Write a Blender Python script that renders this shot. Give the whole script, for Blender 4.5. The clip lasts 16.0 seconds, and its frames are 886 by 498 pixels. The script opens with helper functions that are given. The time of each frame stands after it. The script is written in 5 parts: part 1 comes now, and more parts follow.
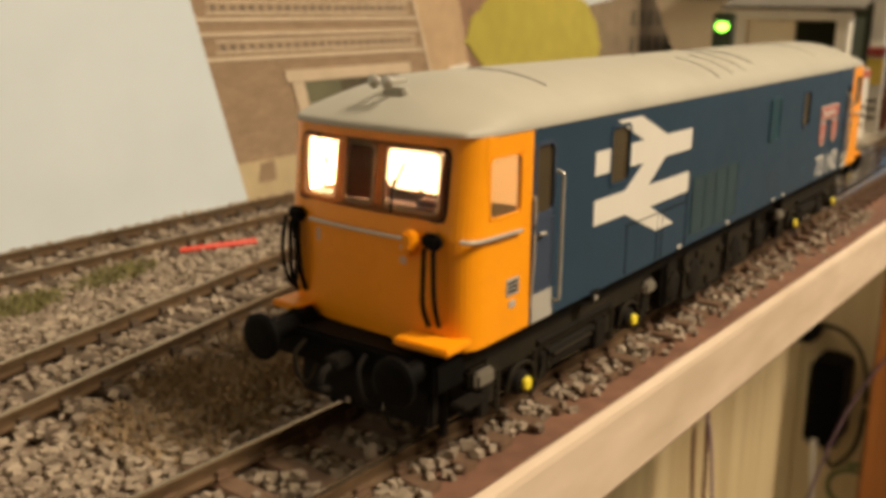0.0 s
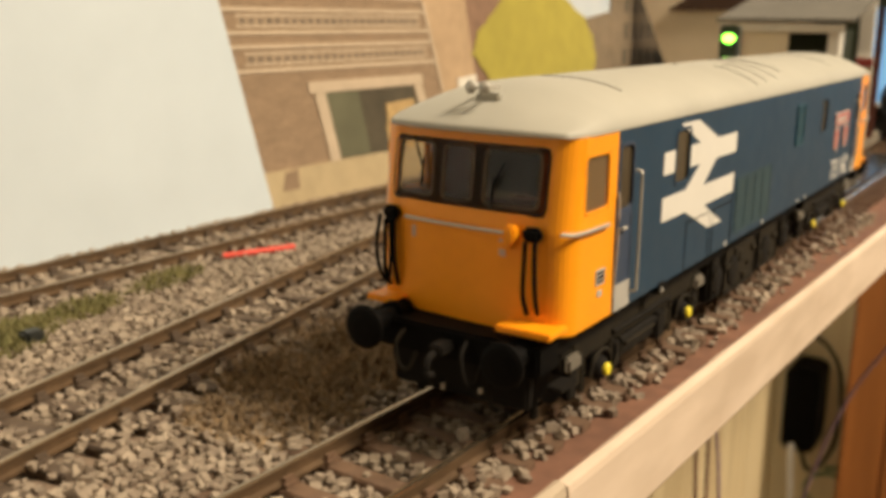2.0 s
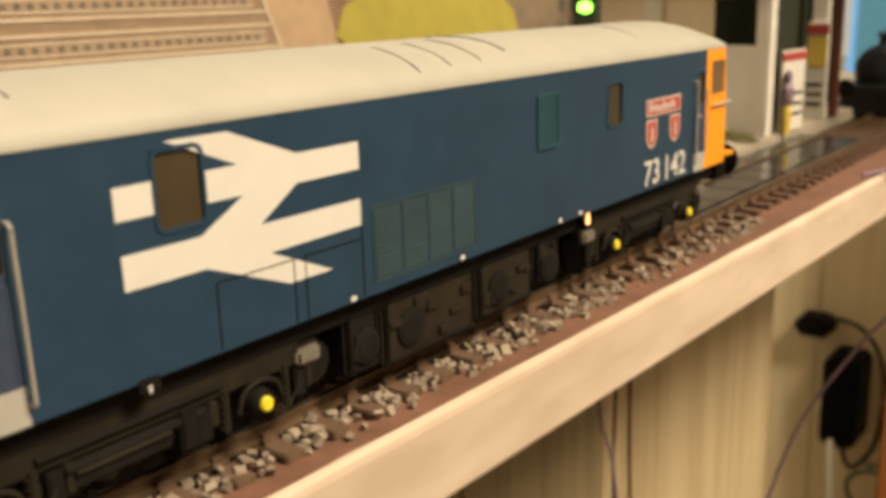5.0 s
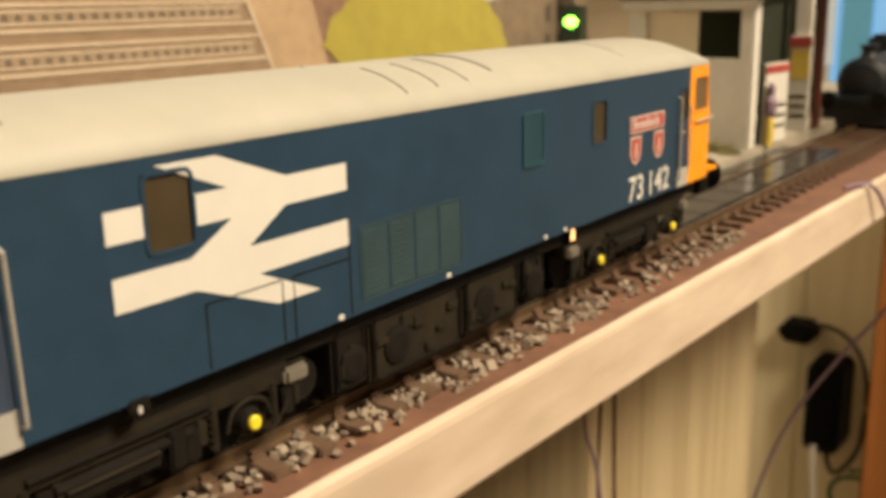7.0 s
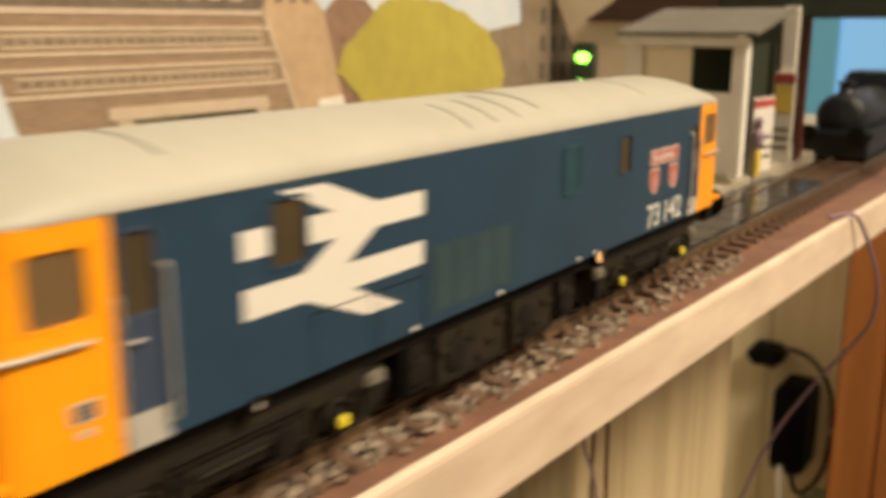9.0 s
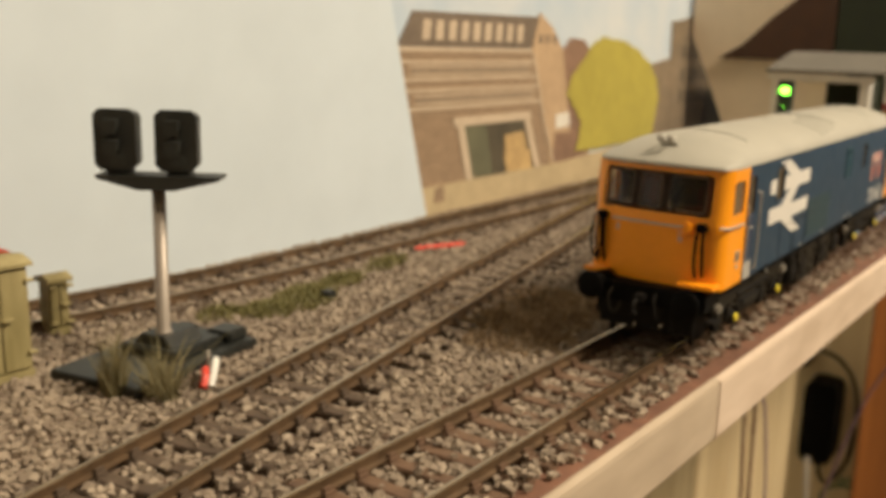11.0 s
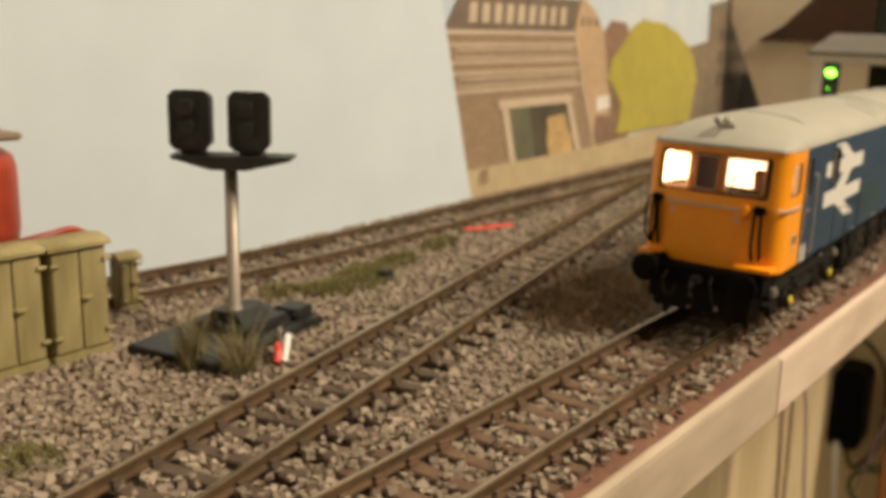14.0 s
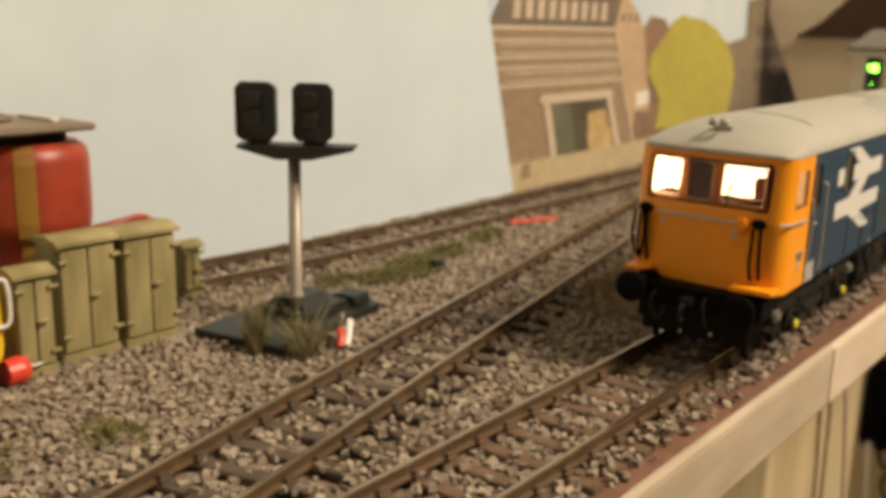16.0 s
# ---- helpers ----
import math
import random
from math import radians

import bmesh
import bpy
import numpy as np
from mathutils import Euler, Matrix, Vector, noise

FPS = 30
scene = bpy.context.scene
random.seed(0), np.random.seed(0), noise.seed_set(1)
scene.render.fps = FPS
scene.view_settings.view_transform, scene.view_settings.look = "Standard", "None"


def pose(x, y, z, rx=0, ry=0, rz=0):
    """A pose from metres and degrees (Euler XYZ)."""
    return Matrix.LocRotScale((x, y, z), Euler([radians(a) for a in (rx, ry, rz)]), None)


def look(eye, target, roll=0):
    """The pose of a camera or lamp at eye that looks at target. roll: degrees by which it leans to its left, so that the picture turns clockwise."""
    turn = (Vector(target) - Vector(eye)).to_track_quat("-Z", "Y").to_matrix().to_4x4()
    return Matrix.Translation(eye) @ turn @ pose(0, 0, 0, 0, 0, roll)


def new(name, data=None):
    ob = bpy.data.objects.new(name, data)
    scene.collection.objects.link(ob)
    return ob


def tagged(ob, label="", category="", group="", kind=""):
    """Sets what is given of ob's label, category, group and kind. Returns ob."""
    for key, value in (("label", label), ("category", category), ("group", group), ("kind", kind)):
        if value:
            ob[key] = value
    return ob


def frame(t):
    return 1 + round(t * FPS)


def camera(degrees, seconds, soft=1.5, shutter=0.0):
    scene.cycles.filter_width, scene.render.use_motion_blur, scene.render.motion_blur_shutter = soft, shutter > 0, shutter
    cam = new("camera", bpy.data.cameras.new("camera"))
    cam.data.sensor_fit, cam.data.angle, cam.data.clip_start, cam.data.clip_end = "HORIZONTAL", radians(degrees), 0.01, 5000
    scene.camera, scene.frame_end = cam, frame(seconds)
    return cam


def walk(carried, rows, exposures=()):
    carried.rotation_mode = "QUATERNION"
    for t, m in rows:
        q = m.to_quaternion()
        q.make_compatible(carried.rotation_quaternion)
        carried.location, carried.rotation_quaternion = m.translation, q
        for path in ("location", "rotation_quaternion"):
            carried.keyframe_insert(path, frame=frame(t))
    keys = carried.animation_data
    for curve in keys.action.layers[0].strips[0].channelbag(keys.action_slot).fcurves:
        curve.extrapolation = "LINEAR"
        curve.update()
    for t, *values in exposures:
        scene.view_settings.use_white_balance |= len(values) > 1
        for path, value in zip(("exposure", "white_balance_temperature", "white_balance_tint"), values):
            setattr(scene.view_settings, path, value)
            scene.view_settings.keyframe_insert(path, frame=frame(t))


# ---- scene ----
cam = camera(50.2, 16.0, soft=4.2, shutter=0.8)
cam.data.dof.use_dof, cam.data.dof.focus_distance, cam.data.dof.aperture_fstop = True, 0.145, 32.0
PATH = [
    (0, (0.07963, -0.08829, 0.05818), (-1.0547, 1.4810, -0.4424), 0.50),
    (0.5, (0.07956, -0.08611, 0.05749), (-1.0376, 1.4973, -0.4374), 0.66),
    (1, (0.07847, -0.08816, 0.05652), (-1.0252, 1.5073, -0.4297), 0.49),
    (1.5, (0.07630, -0.09641, 0.05765), (-1.0034, 1.5199, -0.4133), 0.66),
    (2, (0.07074, -0.10582, 0.05765), (-1.0126, 1.5077, -0.4147), 0.40),
    (2.5, (0.07100, -0.10104, 0.05758), (-1.0209, 1.5068, -0.4143), 0.10),
    (3, (0.08691, -0.07275, 0.05743), (-1.0592, 1.4918, -0.4309), -0.41),
    (3.5, (0.10273, -0.04102, 0.05343), (-1.0806, 1.4911, -0.4487), -0.94),
    (4, (0.10509, -0.02281, 0.04995), (-1.0890, 1.4926, -0.4771), -0.98),
    (4.5, (0.10297, -0.01798, 0.05327), (-1.1027, 1.4926, -0.4609), -1.63),
    (7, (0.10385, -0.01899, 0.05775), (-1.0746, 1.5170, -0.4442), -1.43),
    (7.5, (0.10288, -0.01924, 0.05949), (-1.0700, 1.5218, -0.4399), -1.14),
    (8, (0.10225, -0.01983, 0.06062), (-1.0682, 1.5241, -0.4357), -0.96),
    (8.5, (0.10177, -0.02025, 0.06033), (-1.0477, 1.5437, -0.4223), -0.39),
    (9, (0.10075, -0.03981, 0.06179), (-1.0246, 1.5472, -0.4017), 0.10),
    (9.5, (0.08969, -0.11796, 0.06986), (-0.9796, 1.5124, -0.3758), 2.35),
    (10, (0.08669, -0.17480, 0.07000), (-1.0023, 1.4481, -0.3547), 2.21),
    (10.2, (0.08550, -0.19000, 0.06950), (-1.0131, 1.4280, -0.3491), 1.9),
    (12.5, (0.07799, -0.20505, 0.06819), (-1.0390, 1.3875, -0.3966), 1.47),
    (13, (0.07746, -0.20617, 0.06844), (-1.0475, 1.3811, -0.3951), 1.42),
    (13.5, (0.07801, -0.20693, 0.06783), (-1.0532, 1.3772, -0.3916), 1.45),
    (14, (0.07535, -0.20923, 0.06786), (-1.0614, 1.3701, -0.3939), 1.50),
    (14.5, (0.07640, -0.20876, 0.06819), (-1.0675, 1.3647, -0.3962), 1.51),
    (15, (0.07484, -0.21206, 0.06688), (-1.0734, 1.3582, -0.3978), 1.55),
    (15.5, (0.07335, -0.21500, 0.06728), (-1.0849, 1.3475, -0.3985), 1.51),
    (16, (0.07247, -0.21790, 0.06650), (-1.1055, 1.3298, -0.3992), 1.40),
]
walk(cam, [(t, look(eye, target, roll)) for t, eye, target, roll in PATH], exposures=((0, -0.12, 6550, 10), (0.55, -0.15, 6550, 10), (1.0, -0.02, 6500, 10), (2.0, 0.2, 6350, 10), (3.5, 0.12, 6620, 10), (4.5, 0.18, 6450, 10), (8.0, 0.2, 6400, 10), (9.0, 0.17, 6450, 10), (10.0, 0.08, 6250, 10), (12.5, -0.04, 6250, 10), (16.0, -0.04, 6280, 10)))

# ---- world and lights ----
world = bpy.data.worlds.new("room_dusk")
scene.world = world
world.use_nodes = True
world.node_tree.nodes["Background"].inputs[0].default_value = (1.0, 0.80, 0.55, 1)
world.node_tree.nodes["Background"].inputs[1].default_value = 0.05


def lamp(name, eye, target, size, watts, colour):
    data = bpy.data.lights.new(name, "AREA")
    data.shape, data.size, data.energy, data.color = "DISK", size, watts, colour
    ob = new(name, data)
    ob.matrix_world = look(eye, target)
    return ob


lamp("ceiling_light", (0.82, 0.275, 0.98), (0.0, 0.05, 0.0), 0.42, 27, (1.0, 0.83, 0.60))
lamp("window_light", (0.05, 1.82, 0.25), (0.0, 0.4, 0.0), 0.5, 1.2, (0.45, 0.72, 1.0))


# ---- materials ----
def material(name, colour, rough=0.6, metal=0.0, var=0.18, scale=300.0, bump=0.15, second=None, bump_scale=None, stretch=None, emit=0.0, island=0.0, coat=0.0, spec=0.5):
    m = bpy.data.materials.new(name)
    m.use_nodes = True
    nt = m.node_tree
    b = nt.nodes["Principled BSDF"]
    b.inputs["Roughness"].default_value, b.inputs["Metallic"].default_value = rough, metal
    b.inputs["Coat Weight"].default_value, b.inputs["Specular IOR Level"].default_value = coat, spec
    co = nt.nodes.new("ShaderNodeTexCoord")
    mp = nt.nodes.new("ShaderNodeMapping")
    nt.links.new(co.outputs["Object"], mp.inputs[0])
    if stretch:
        mp.inputs["Scale"].default_value = stretch
    big, fine = nt.nodes.new("ShaderNodeTexNoise"), nt.nodes.new("ShaderNodeTexNoise")
    big.inputs["Scale"].default_value, fine.inputs["Scale"].default_value = scale * 0.22, scale
    fine.inputs["Detail"].default_value = 6
    for n in (big, fine):
        nt.links.new(mp.outputs[0], n.inputs["Vector"])
    add = nt.nodes.new("ShaderNodeMath")
    add.operation = "ADD"
    nt.links.new(big.outputs[0], add.inputs[0])
    nt.links.new(fine.outputs[0], add.inputs[1])
    ramp = nt.nodes.new("ShaderNodeMapRange")
    ramp.inputs["From Min"].default_value, ramp.inputs["From Max"].default_value = 0.7, 1.3
    nt.links.new(add.outputs[0], ramp.inputs[0])
    fac = ramp.outputs[0]
    if island:
        geo = nt.nodes.new("ShaderNodeNewGeometry")
        mixf = nt.nodes.new("ShaderNodeMix")
        mixf.inputs[0].default_value = island
        nt.links.new(fac, mixf.inputs[2])
        nt.links.new(geo.outputs["Random Per Island"], mixf.inputs[3])
        fac = mixf.outputs[0]
    mix = nt.nodes.new("ShaderNodeMix")
    mix.data_type = "RGBA"
    hi = second or [min(1.0, c * (1 + var)) for c in colour]
    lo = colour if second else [c * (1 - var) for c in colour]
    mix.inputs[6].default_value, mix.inputs[7].default_value = (*lo, 1), (*hi, 1)
    nt.links.new(fac, mix.inputs[0])
    nt.links.new(mix.outputs[2], b.inputs["Base Color"])
    rr = nt.nodes.new("ShaderNodeMapRange")
    rr.inputs["To Min"].default_value, rr.inputs["To Max"].default_value = max(0.02, rough - 0.08), min(1, rough + 0.08)
    nt.links.new(fine.outputs[0], rr.inputs[0])
    nt.links.new(rr.outputs[0], b.inputs["Roughness"])
    if bump:
        bp = nt.nodes.new("ShaderNodeBump")
        bp.inputs["Strength"].default_value, bp.inputs["Distance"].default_value = bump, 0.0004
        nt.links.new(fine.outputs[0], bp.inputs["Height"])
        nt.links.new(bp.outputs[0], b.inputs["Normal"])
    if emit:
        b.inputs["Emission Color"].default_value, b.inputs["Emission Strength"].default_value = (*colour, 1), emit
    return m


def glass(name, tint=(0.75, 0.72, 0.66), rough=0.03):
    m = bpy.data.materials.new(name)
    m.use_nodes = True
    b = m.node_tree.nodes["Principled BSDF"]
    b.inputs["Base Color"].default_value = (*tint, 1)
    b.inputs["Transmission Weight"].default_value, b.inputs["Roughness"].default_value, b.inputs["IOR"].default_value = 1.0, rough, 1.3
    return m


def translucent(name, colour):
    """Thin moulding that lets light through and scatters it, with a faint gloss."""
    m = bpy.data.materials.new(name)
    m.use_nodes = True
    nt = m.node_tree
    nt.nodes.remove(nt.nodes["Principled BSDF"])
    through_part, gloss, mix = nt.nodes.new("ShaderNodeBsdfTranslucent"), nt.nodes.new("ShaderNodeBsdfGlossy"), nt.nodes.new("ShaderNodeMixShader")
    through_part.inputs["Color"].default_value = (*colour, 1)
    gloss.inputs["Color"].default_value, gloss.inputs["Roughness"].default_value = (0.8, 0.8, 0.8, 1), 0.3
    mix.inputs[0].default_value = 0.015
    nt.links.new(through_part.outputs[0], mix.inputs[1])
    nt.links.new(gloss.outputs[0], mix.inputs[2])
    nt.links.new(mix.outputs[0], nt.nodes["Material Output"].inputs["Surface"])
    return m


YELLOW = material("warning_yellow", (0.95, 0.345, 0.004), 0.38, var=0.04, scale=500, bump=0.03)
BLUE = material("rail_blue", (0.019, 0.046, 0.082), 0.45, var=0.10, scale=250, bump=0.03, spec=0.3)
BLUE2 = material("vent_blue", (0.022, 0.072, 0.100), 0.5, var=0.1, scale=250, bump=0.05)
DOORBLUE = material("door_blue", (0.035, 0.052, 0.09), 0.5, var=0.1, scale=250, bump=0.03)
GRILLE = material("grille_green", (0.028, 0.058, 0.070), 0.55, var=0.12, scale=300, bump=0.05)
ROOF = material("roof_grey", (0.41, 0.39, 0.33), 0.6, var=0.06, scale=160, bump=0.05)
WHITE = material("white_print", (0.70, 0.67, 0.61), 0.5, var=0.03, scale=300, bump=0.0)
SURROUND = material("gloss_black_surround", (0.004, 0.0035, 0.003), 0.3, var=0.2, scale=200, bump=0.0, spec=0.25)
SMOKYBAND = translucent("smoky_window_band", (0.36, 0.22, 0.12))
RIM = translucent("clear_window_rim", (0.62, 0.54, 0.43))
BLACK = material("black_plastic", (0.004, 0.0037, 0.0034), 0.6, var=0.3, scale=400, bump=0.1, spec=0.08)
FRAME = material("underframe_black", (0.008, 0.0062, 0.0042), 0.8, var=0.35, scale=500, bump=0.25, spec=0.2)
UNDER = material("weathered_underframe", (0.0185, 0.0142, 0.008), 0.8, var=0.35, scale=400, bump=0.25, spec=0.2)
SILVER = material("silver_trim", (0.55, 0.52, 0.46), 0.4, metal=0.45, var=0.08, scale=400, bump=0.05)
ALU = material("kick_plate_grey", (0.42, 0.40, 0.36), 0.5, var=0.06, scale=400, bump=0.05)
AXLE = material("axle_yellow", (0.85, 0.70, 0.03), 0.5, var=0.1, scale=500, bump=0.1)
GLASS = glass("clear_pane")
SMOKE = glass("brown_tinted_pane", (0.34, 0.23, 0.12), 0.08)
SMOKE.node_tree.nodes["Principled BSDF"].inputs["Transmission Weight"].default_value = 0.7
AMBERPANE = material("brown_plastic_pane", (0.052, 0.038, 0.021), 0.22, var=0.25, scale=120, bump=0.02)
CABIN = material("cab_lining", (0.095, 0.075, 0.052), 0.7, var=0.2, scale=300, bump=0.1)
SEAT = material("seat_maroon", (0.13, 0.035, 0.02), 0.7, var=0.2, scale=400, bump=0.1)
GLOW = material("warm_lamp", (1.0, 0.70, 0.38), 0.5, var=0.0, bump=0, emit=48)
SOFTGLOW = material("warm_back_lamp", (1.0, 0.72, 0.42), 0.5, var=0.25, scale=120, bump=0, emit=5.0)
SPARK = material("amber_lamp", (1.0, 0.50, 0.18), 0.5, var=0.0, bump=0, emit=2.2)
MAROON = material("crest_red", (0.40, 0.06, 0.05), 0.5, var=0.1, scale=400, bump=0.02)
PINK = material("crest_pale", (0.62, 0.45, 0.38), 0.5, var=0.05, bump=0.0)
RAIL = material("rusty_rail", (0.12, 0.074, 0.039), 0.5, metal=0.3, var=0.3, scale=350, bump=0.15)
RAILTOP = material("worn_rail_head", (0.42, 0.32, 0.21), 0.2, metal=0.9, var=0.25, scale=250, bump=0.05, stretch=(1, 0.2, 1))
SLEEPER = material("sleeper_brown", (0.13, 0.076, 0.045), 0.75, var=0.3, scale=500, bump=0.3)
OLDSLEEPER = material("sleeper_grey_brown", (0.085, 0.058, 0.038), 0.8, var=0.3, scale=500, bump=0.3)
STONE = material("ballast_stone", (0.165, 0.121, 0.086), 0.85, second=(0.41, 0.333, 0.248), scale=900, bump=0.3, island=0.75)
EARTH = material("painted_earth", (0.15, 0.102, 0.068), 0.9, second=(0.27, 0.195, 0.135), scale=400, bump=0.4)
REDEARTH = material("red_brown_paint", (0.18, 0.086, 0.052), 0.85, var=0.25, scale=300, bump=0.3)
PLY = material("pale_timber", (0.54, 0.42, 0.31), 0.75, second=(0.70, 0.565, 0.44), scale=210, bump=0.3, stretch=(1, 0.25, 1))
# near length of the edging, a darker and greyer tone than PLY
NEARPLY = material("darker_near_timber", (0.40, 0.315, 0.225), 0.75, second=(0.53, 0.43, 0.315), scale=210, bump=0.3, stretch=(1, 0.25, 1))
# darker copy of PINE: the weaker light on near planks put into colour
NEARPINE = material("shaded_pine_panel", (0.29, 0.225, 0.12), 0.7, second=(0.44, 0.355, 0.205), scale=140, bump=0.15, stretch=(1, 1, 0.05))
CABLEGREEN = material("green_cable", (0.05, 0.11, 0.035), 0.5, var=0.15, bump=0.0)
PANELCREAM = material("pale_cream_panel", (0.80, 0.70, 0.52), 0.75, var=0.05, scale=120, bump=0.03)
PALEBOARD = material("pale_yellow_board", (0.70, 0.58, 0.34), 0.7, second=(0.86, 0.75, 0.50), scale=60, bump=0.15, stretch=(1, 1, 0.1))
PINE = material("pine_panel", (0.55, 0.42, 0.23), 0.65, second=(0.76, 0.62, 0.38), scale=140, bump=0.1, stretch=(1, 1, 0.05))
ORANGEWOOD = material("orange_varnished_wood", (0.36, 0.13, 0.03), 0.5, var=0.2, scale=90, bump=0.1, stretch=(1, 1, 0.1))
CARD = material("white_card", (0.60, 0.665, 0.71), 0.8, var=0.05, scale=45, bump=0.02)
SKY = material("printed_sky", (0.44, 0.54, 0.64), 0.8, second=(0.62, 0.65, 0.67), scale=40, bump=0.0)
BRICK = material("printed_brick", (0.29, 0.20, 0.125), 0.85, var=0.18, scale=500, bump=0.05, stretch=(1, 1, 3))
BAND = material("printed_stone_band", (0.54, 0.43, 0.31), 0.85, var=0.10, scale=200, bump=0.05)
SIDEWALL = material("printed_side_wall", (0.47, 0.33, 0.20), 0.85, var=0.12, scale=200, bump=0.05)
SLATE = material("printed_slate", (0.17, 0.13, 0.095), 0.85, var=0.2, scale=300, bump=0.05)
DARKDOOR = material("printed_shadow", (0.085, 0.070, 0.045), 0.9, var=0.3, scale=120, bump=0.0)
LEAFGREEN = material("printed_green_door", (0.13, 0.125, 0.075), 0.9, var=0.15, scale=120, bump=0.0)
STRIPTONE = material("printed_window_strip", (0.36, 0.265, 0.175), 0.85, var=0.12, scale=300, bump=0.0)
CRATE = material("printed_crate", (0.50, 0.34, 0.15), 0.9, var=0.25, scale=250, bump=0.0)
TREE = material("printed_tree", (0.40, 0.34, 0.06), 0.9, var=0.10, scale=150, bump=0.02)
QUAY = material("printed_quay", (0.47, 0.37, 0.22), 0.9, var=0.12, scale=150, bump=0.02)
REDBRICK = material("printed_red_brick", (0.24, 0.145, 0.095), 0.9, var=0.2, scale=300, bump=0.0)
FARBRICK = material("printed_far_brick", (0.20, 0.15, 0.095), 0.9, var=0.25, scale=120, bump=0.0)
CREAM = material("cream_wall", (0.70, 0.58, 0.42), 0.8, var=0.06, scale=120, bump=0.05)
OFFWHITE = material("off_white_post", (0.72, 0.68, 0.60), 0.7, var=0.06, scale=200, bump=0.05)
SHELTERROOF = material("grey_felt_roof", (0.15, 0.137, 0.115), 0.85, var=0.15, scale=200, bump=0.1)
BROWNROOF = material("dark_brown_roof", (0.060, 0.026, 0.012), 0.8, var=0.25, scale=120, bump=0.1)
DARKGREEN = material("dark_green_board", (0.016, 0.022, 0.008), 0.7, var=0.4, scale=40, bump=0.1)
PITBOARD = material("dark_pit_board", (0.045, 0.040, 0.036), 0.18, var=0.3, scale=150, bump=0.1)
PLATFORM = material("platform_grey", (0.28, 0.24, 0.18), 0.9, second=(0.42, 0.37, 0.29), scale=200, bump=0.2)
OLIVE = material("relay_box_olive", (0.19, 0.155, 0.055), 0.7, second=(0.40, 0.335, 0.16), scale=260, bump=0.3, stretch=(1, 1, 0.22))
BASEBLACK = material("signal_black", (0.018, 0.019, 0.016), 0.5, var=0.3, scale=250, bump=0.15)
POLE = material("pole_steel", (0.36, 0.31, 0.26), 0.45, metal=0.35, var=0.15, scale=150, bump=0.05, stretch=(1, 1, 0.1))
LENS = glass("signal_lens", (0.25, 0.28, 0.26), 0.05)
SIGNALGREEN = material("signal_dull_green", (0.030, 0.036, 0.020), 0.5, var=0.3, scale=250, bump=0.1)
GREENGLOW = material("green_aspect", (0.25, 1.0, 0.05), 0.4, var=0, bump=0, emit=9)
GRASS = material("static_grass", (0.10, 0.10, 0.028), 0.8, second=(0.28, 0.24, 0.09), scale=300, bump=0.0, island=0.8)
STRAW = material("dry_grass", (0.16, 0.135, 0.06), 0.8, second=(0.34, 0.29, 0.15), scale=300, bump=0.0, island=0.8)
BROWNGRASS = material("brown_scatter", (0.18, 0.12, 0.066), 0.95, second=(0.46, 0.33, 0.195), scale=600, bump=0.0, island=0.8)
REDWIRE = material("red_wire", (0.70, 0.06, 0.03), 0.4, var=0.08, bump=0.0)
WHITEWIRE = material("white_wire", (0.80, 0.78, 0.72), 0.4, var=0.05, bump=0.0)
PURPLE = material("mauve_wire", (0.25, 0.16, 0.22), 0.5, var=0.1, bump=0.0)
TANKRED = material("tank_red", (0.15, 0.018, 0.010), 0.42, second=(0.46, 0.062, 0.024), scale=120, bump=0.15)
STRIPE = material("tank_stripe", (0.30, 0.20, 0.025), 0.6, second=(0.24, 0.07, 0.015), scale=130, bump=0.1)
LID = material("tank_lid", (0.26, 0.20, 0.14), 0.7, var=0.2, scale=150, bump=0.15)
TOYYELLOW = material("machine_yellow", (0.85, 0.55, 0.02), 0.4, var=0.05, bump=0.02)
WALLP = material("room_wall", (0.74, 0.68, 0.56), 0.9, var=0.04, scale=4, bump=0.02)
CEIL = material("room_ceiling", (0.82, 0.80, 0.74), 0.9, var=0.03, scale=4, bump=0.02)
CARPET = material("room_floor", (0.42, 0.34, 0.25), 0.95, var=0.2, scale=60, bump=0.2)
TEALPANE = material("shaded_daylight_pane", (0.12, 0.36, 0.50), 0.6, var=0.05, scale=3, bump=0, emit=0.22)
PALEBLUE = material("daylight_pane", (0.22, 0.50, 0.85), 0.6, var=0.05, scale=3, bump=0, emit=0.48)
PALEWOOD = material("light_frame", (0.42, 0.50, 0.55), 0.6, var=0.05, scale=20, bump=0.02)
DARKMASS = material("black_engine", (0.010, 0.012, 0.016), 0.5, var=0.3, scale=60, bump=0.1)
POSTERY = material("poster_yellow", (0.75, 0.55, 0.10), 0.6, var=0.15, scale=200, bump=0)


# ---- mesh helpers, millimetres in, metres out ----
def mesh_object(name, bm, mat, parent=None, label="", smooth=False):
    bmesh.ops.recalc_face_normals(bm, faces=bm.faces)
    for v in bm.verts:
        v.co *= 0.001
    me = bpy.data.meshes.new(name)
    bm.to_mesh(me)
    bm.free()
    for p in me.polygons:
        p.use_smooth = smooth
    for x in (mat if isinstance(mat, (list, tuple)) else [mat]):
        me.materials.append(x)
    ob = new(name, me)
    if parent:
        ob.parent = parent
    if label:
        tagged(ob, label)
    return ob


def part(name, bm, mat, parent, label="", smooth=False):
    return mesh_object(name, bm, mat, parent, label, smooth)


def thing(name, x, y, z, label, category, group="", turn=0):
    ob = new(name)
    ob.empty_display_size = 0.005
    ob.matrix_world = pose(x * 0.001, y * 0.001, z * 0.001, 0, 0, turn)
    return tagged(ob, label, category, group)


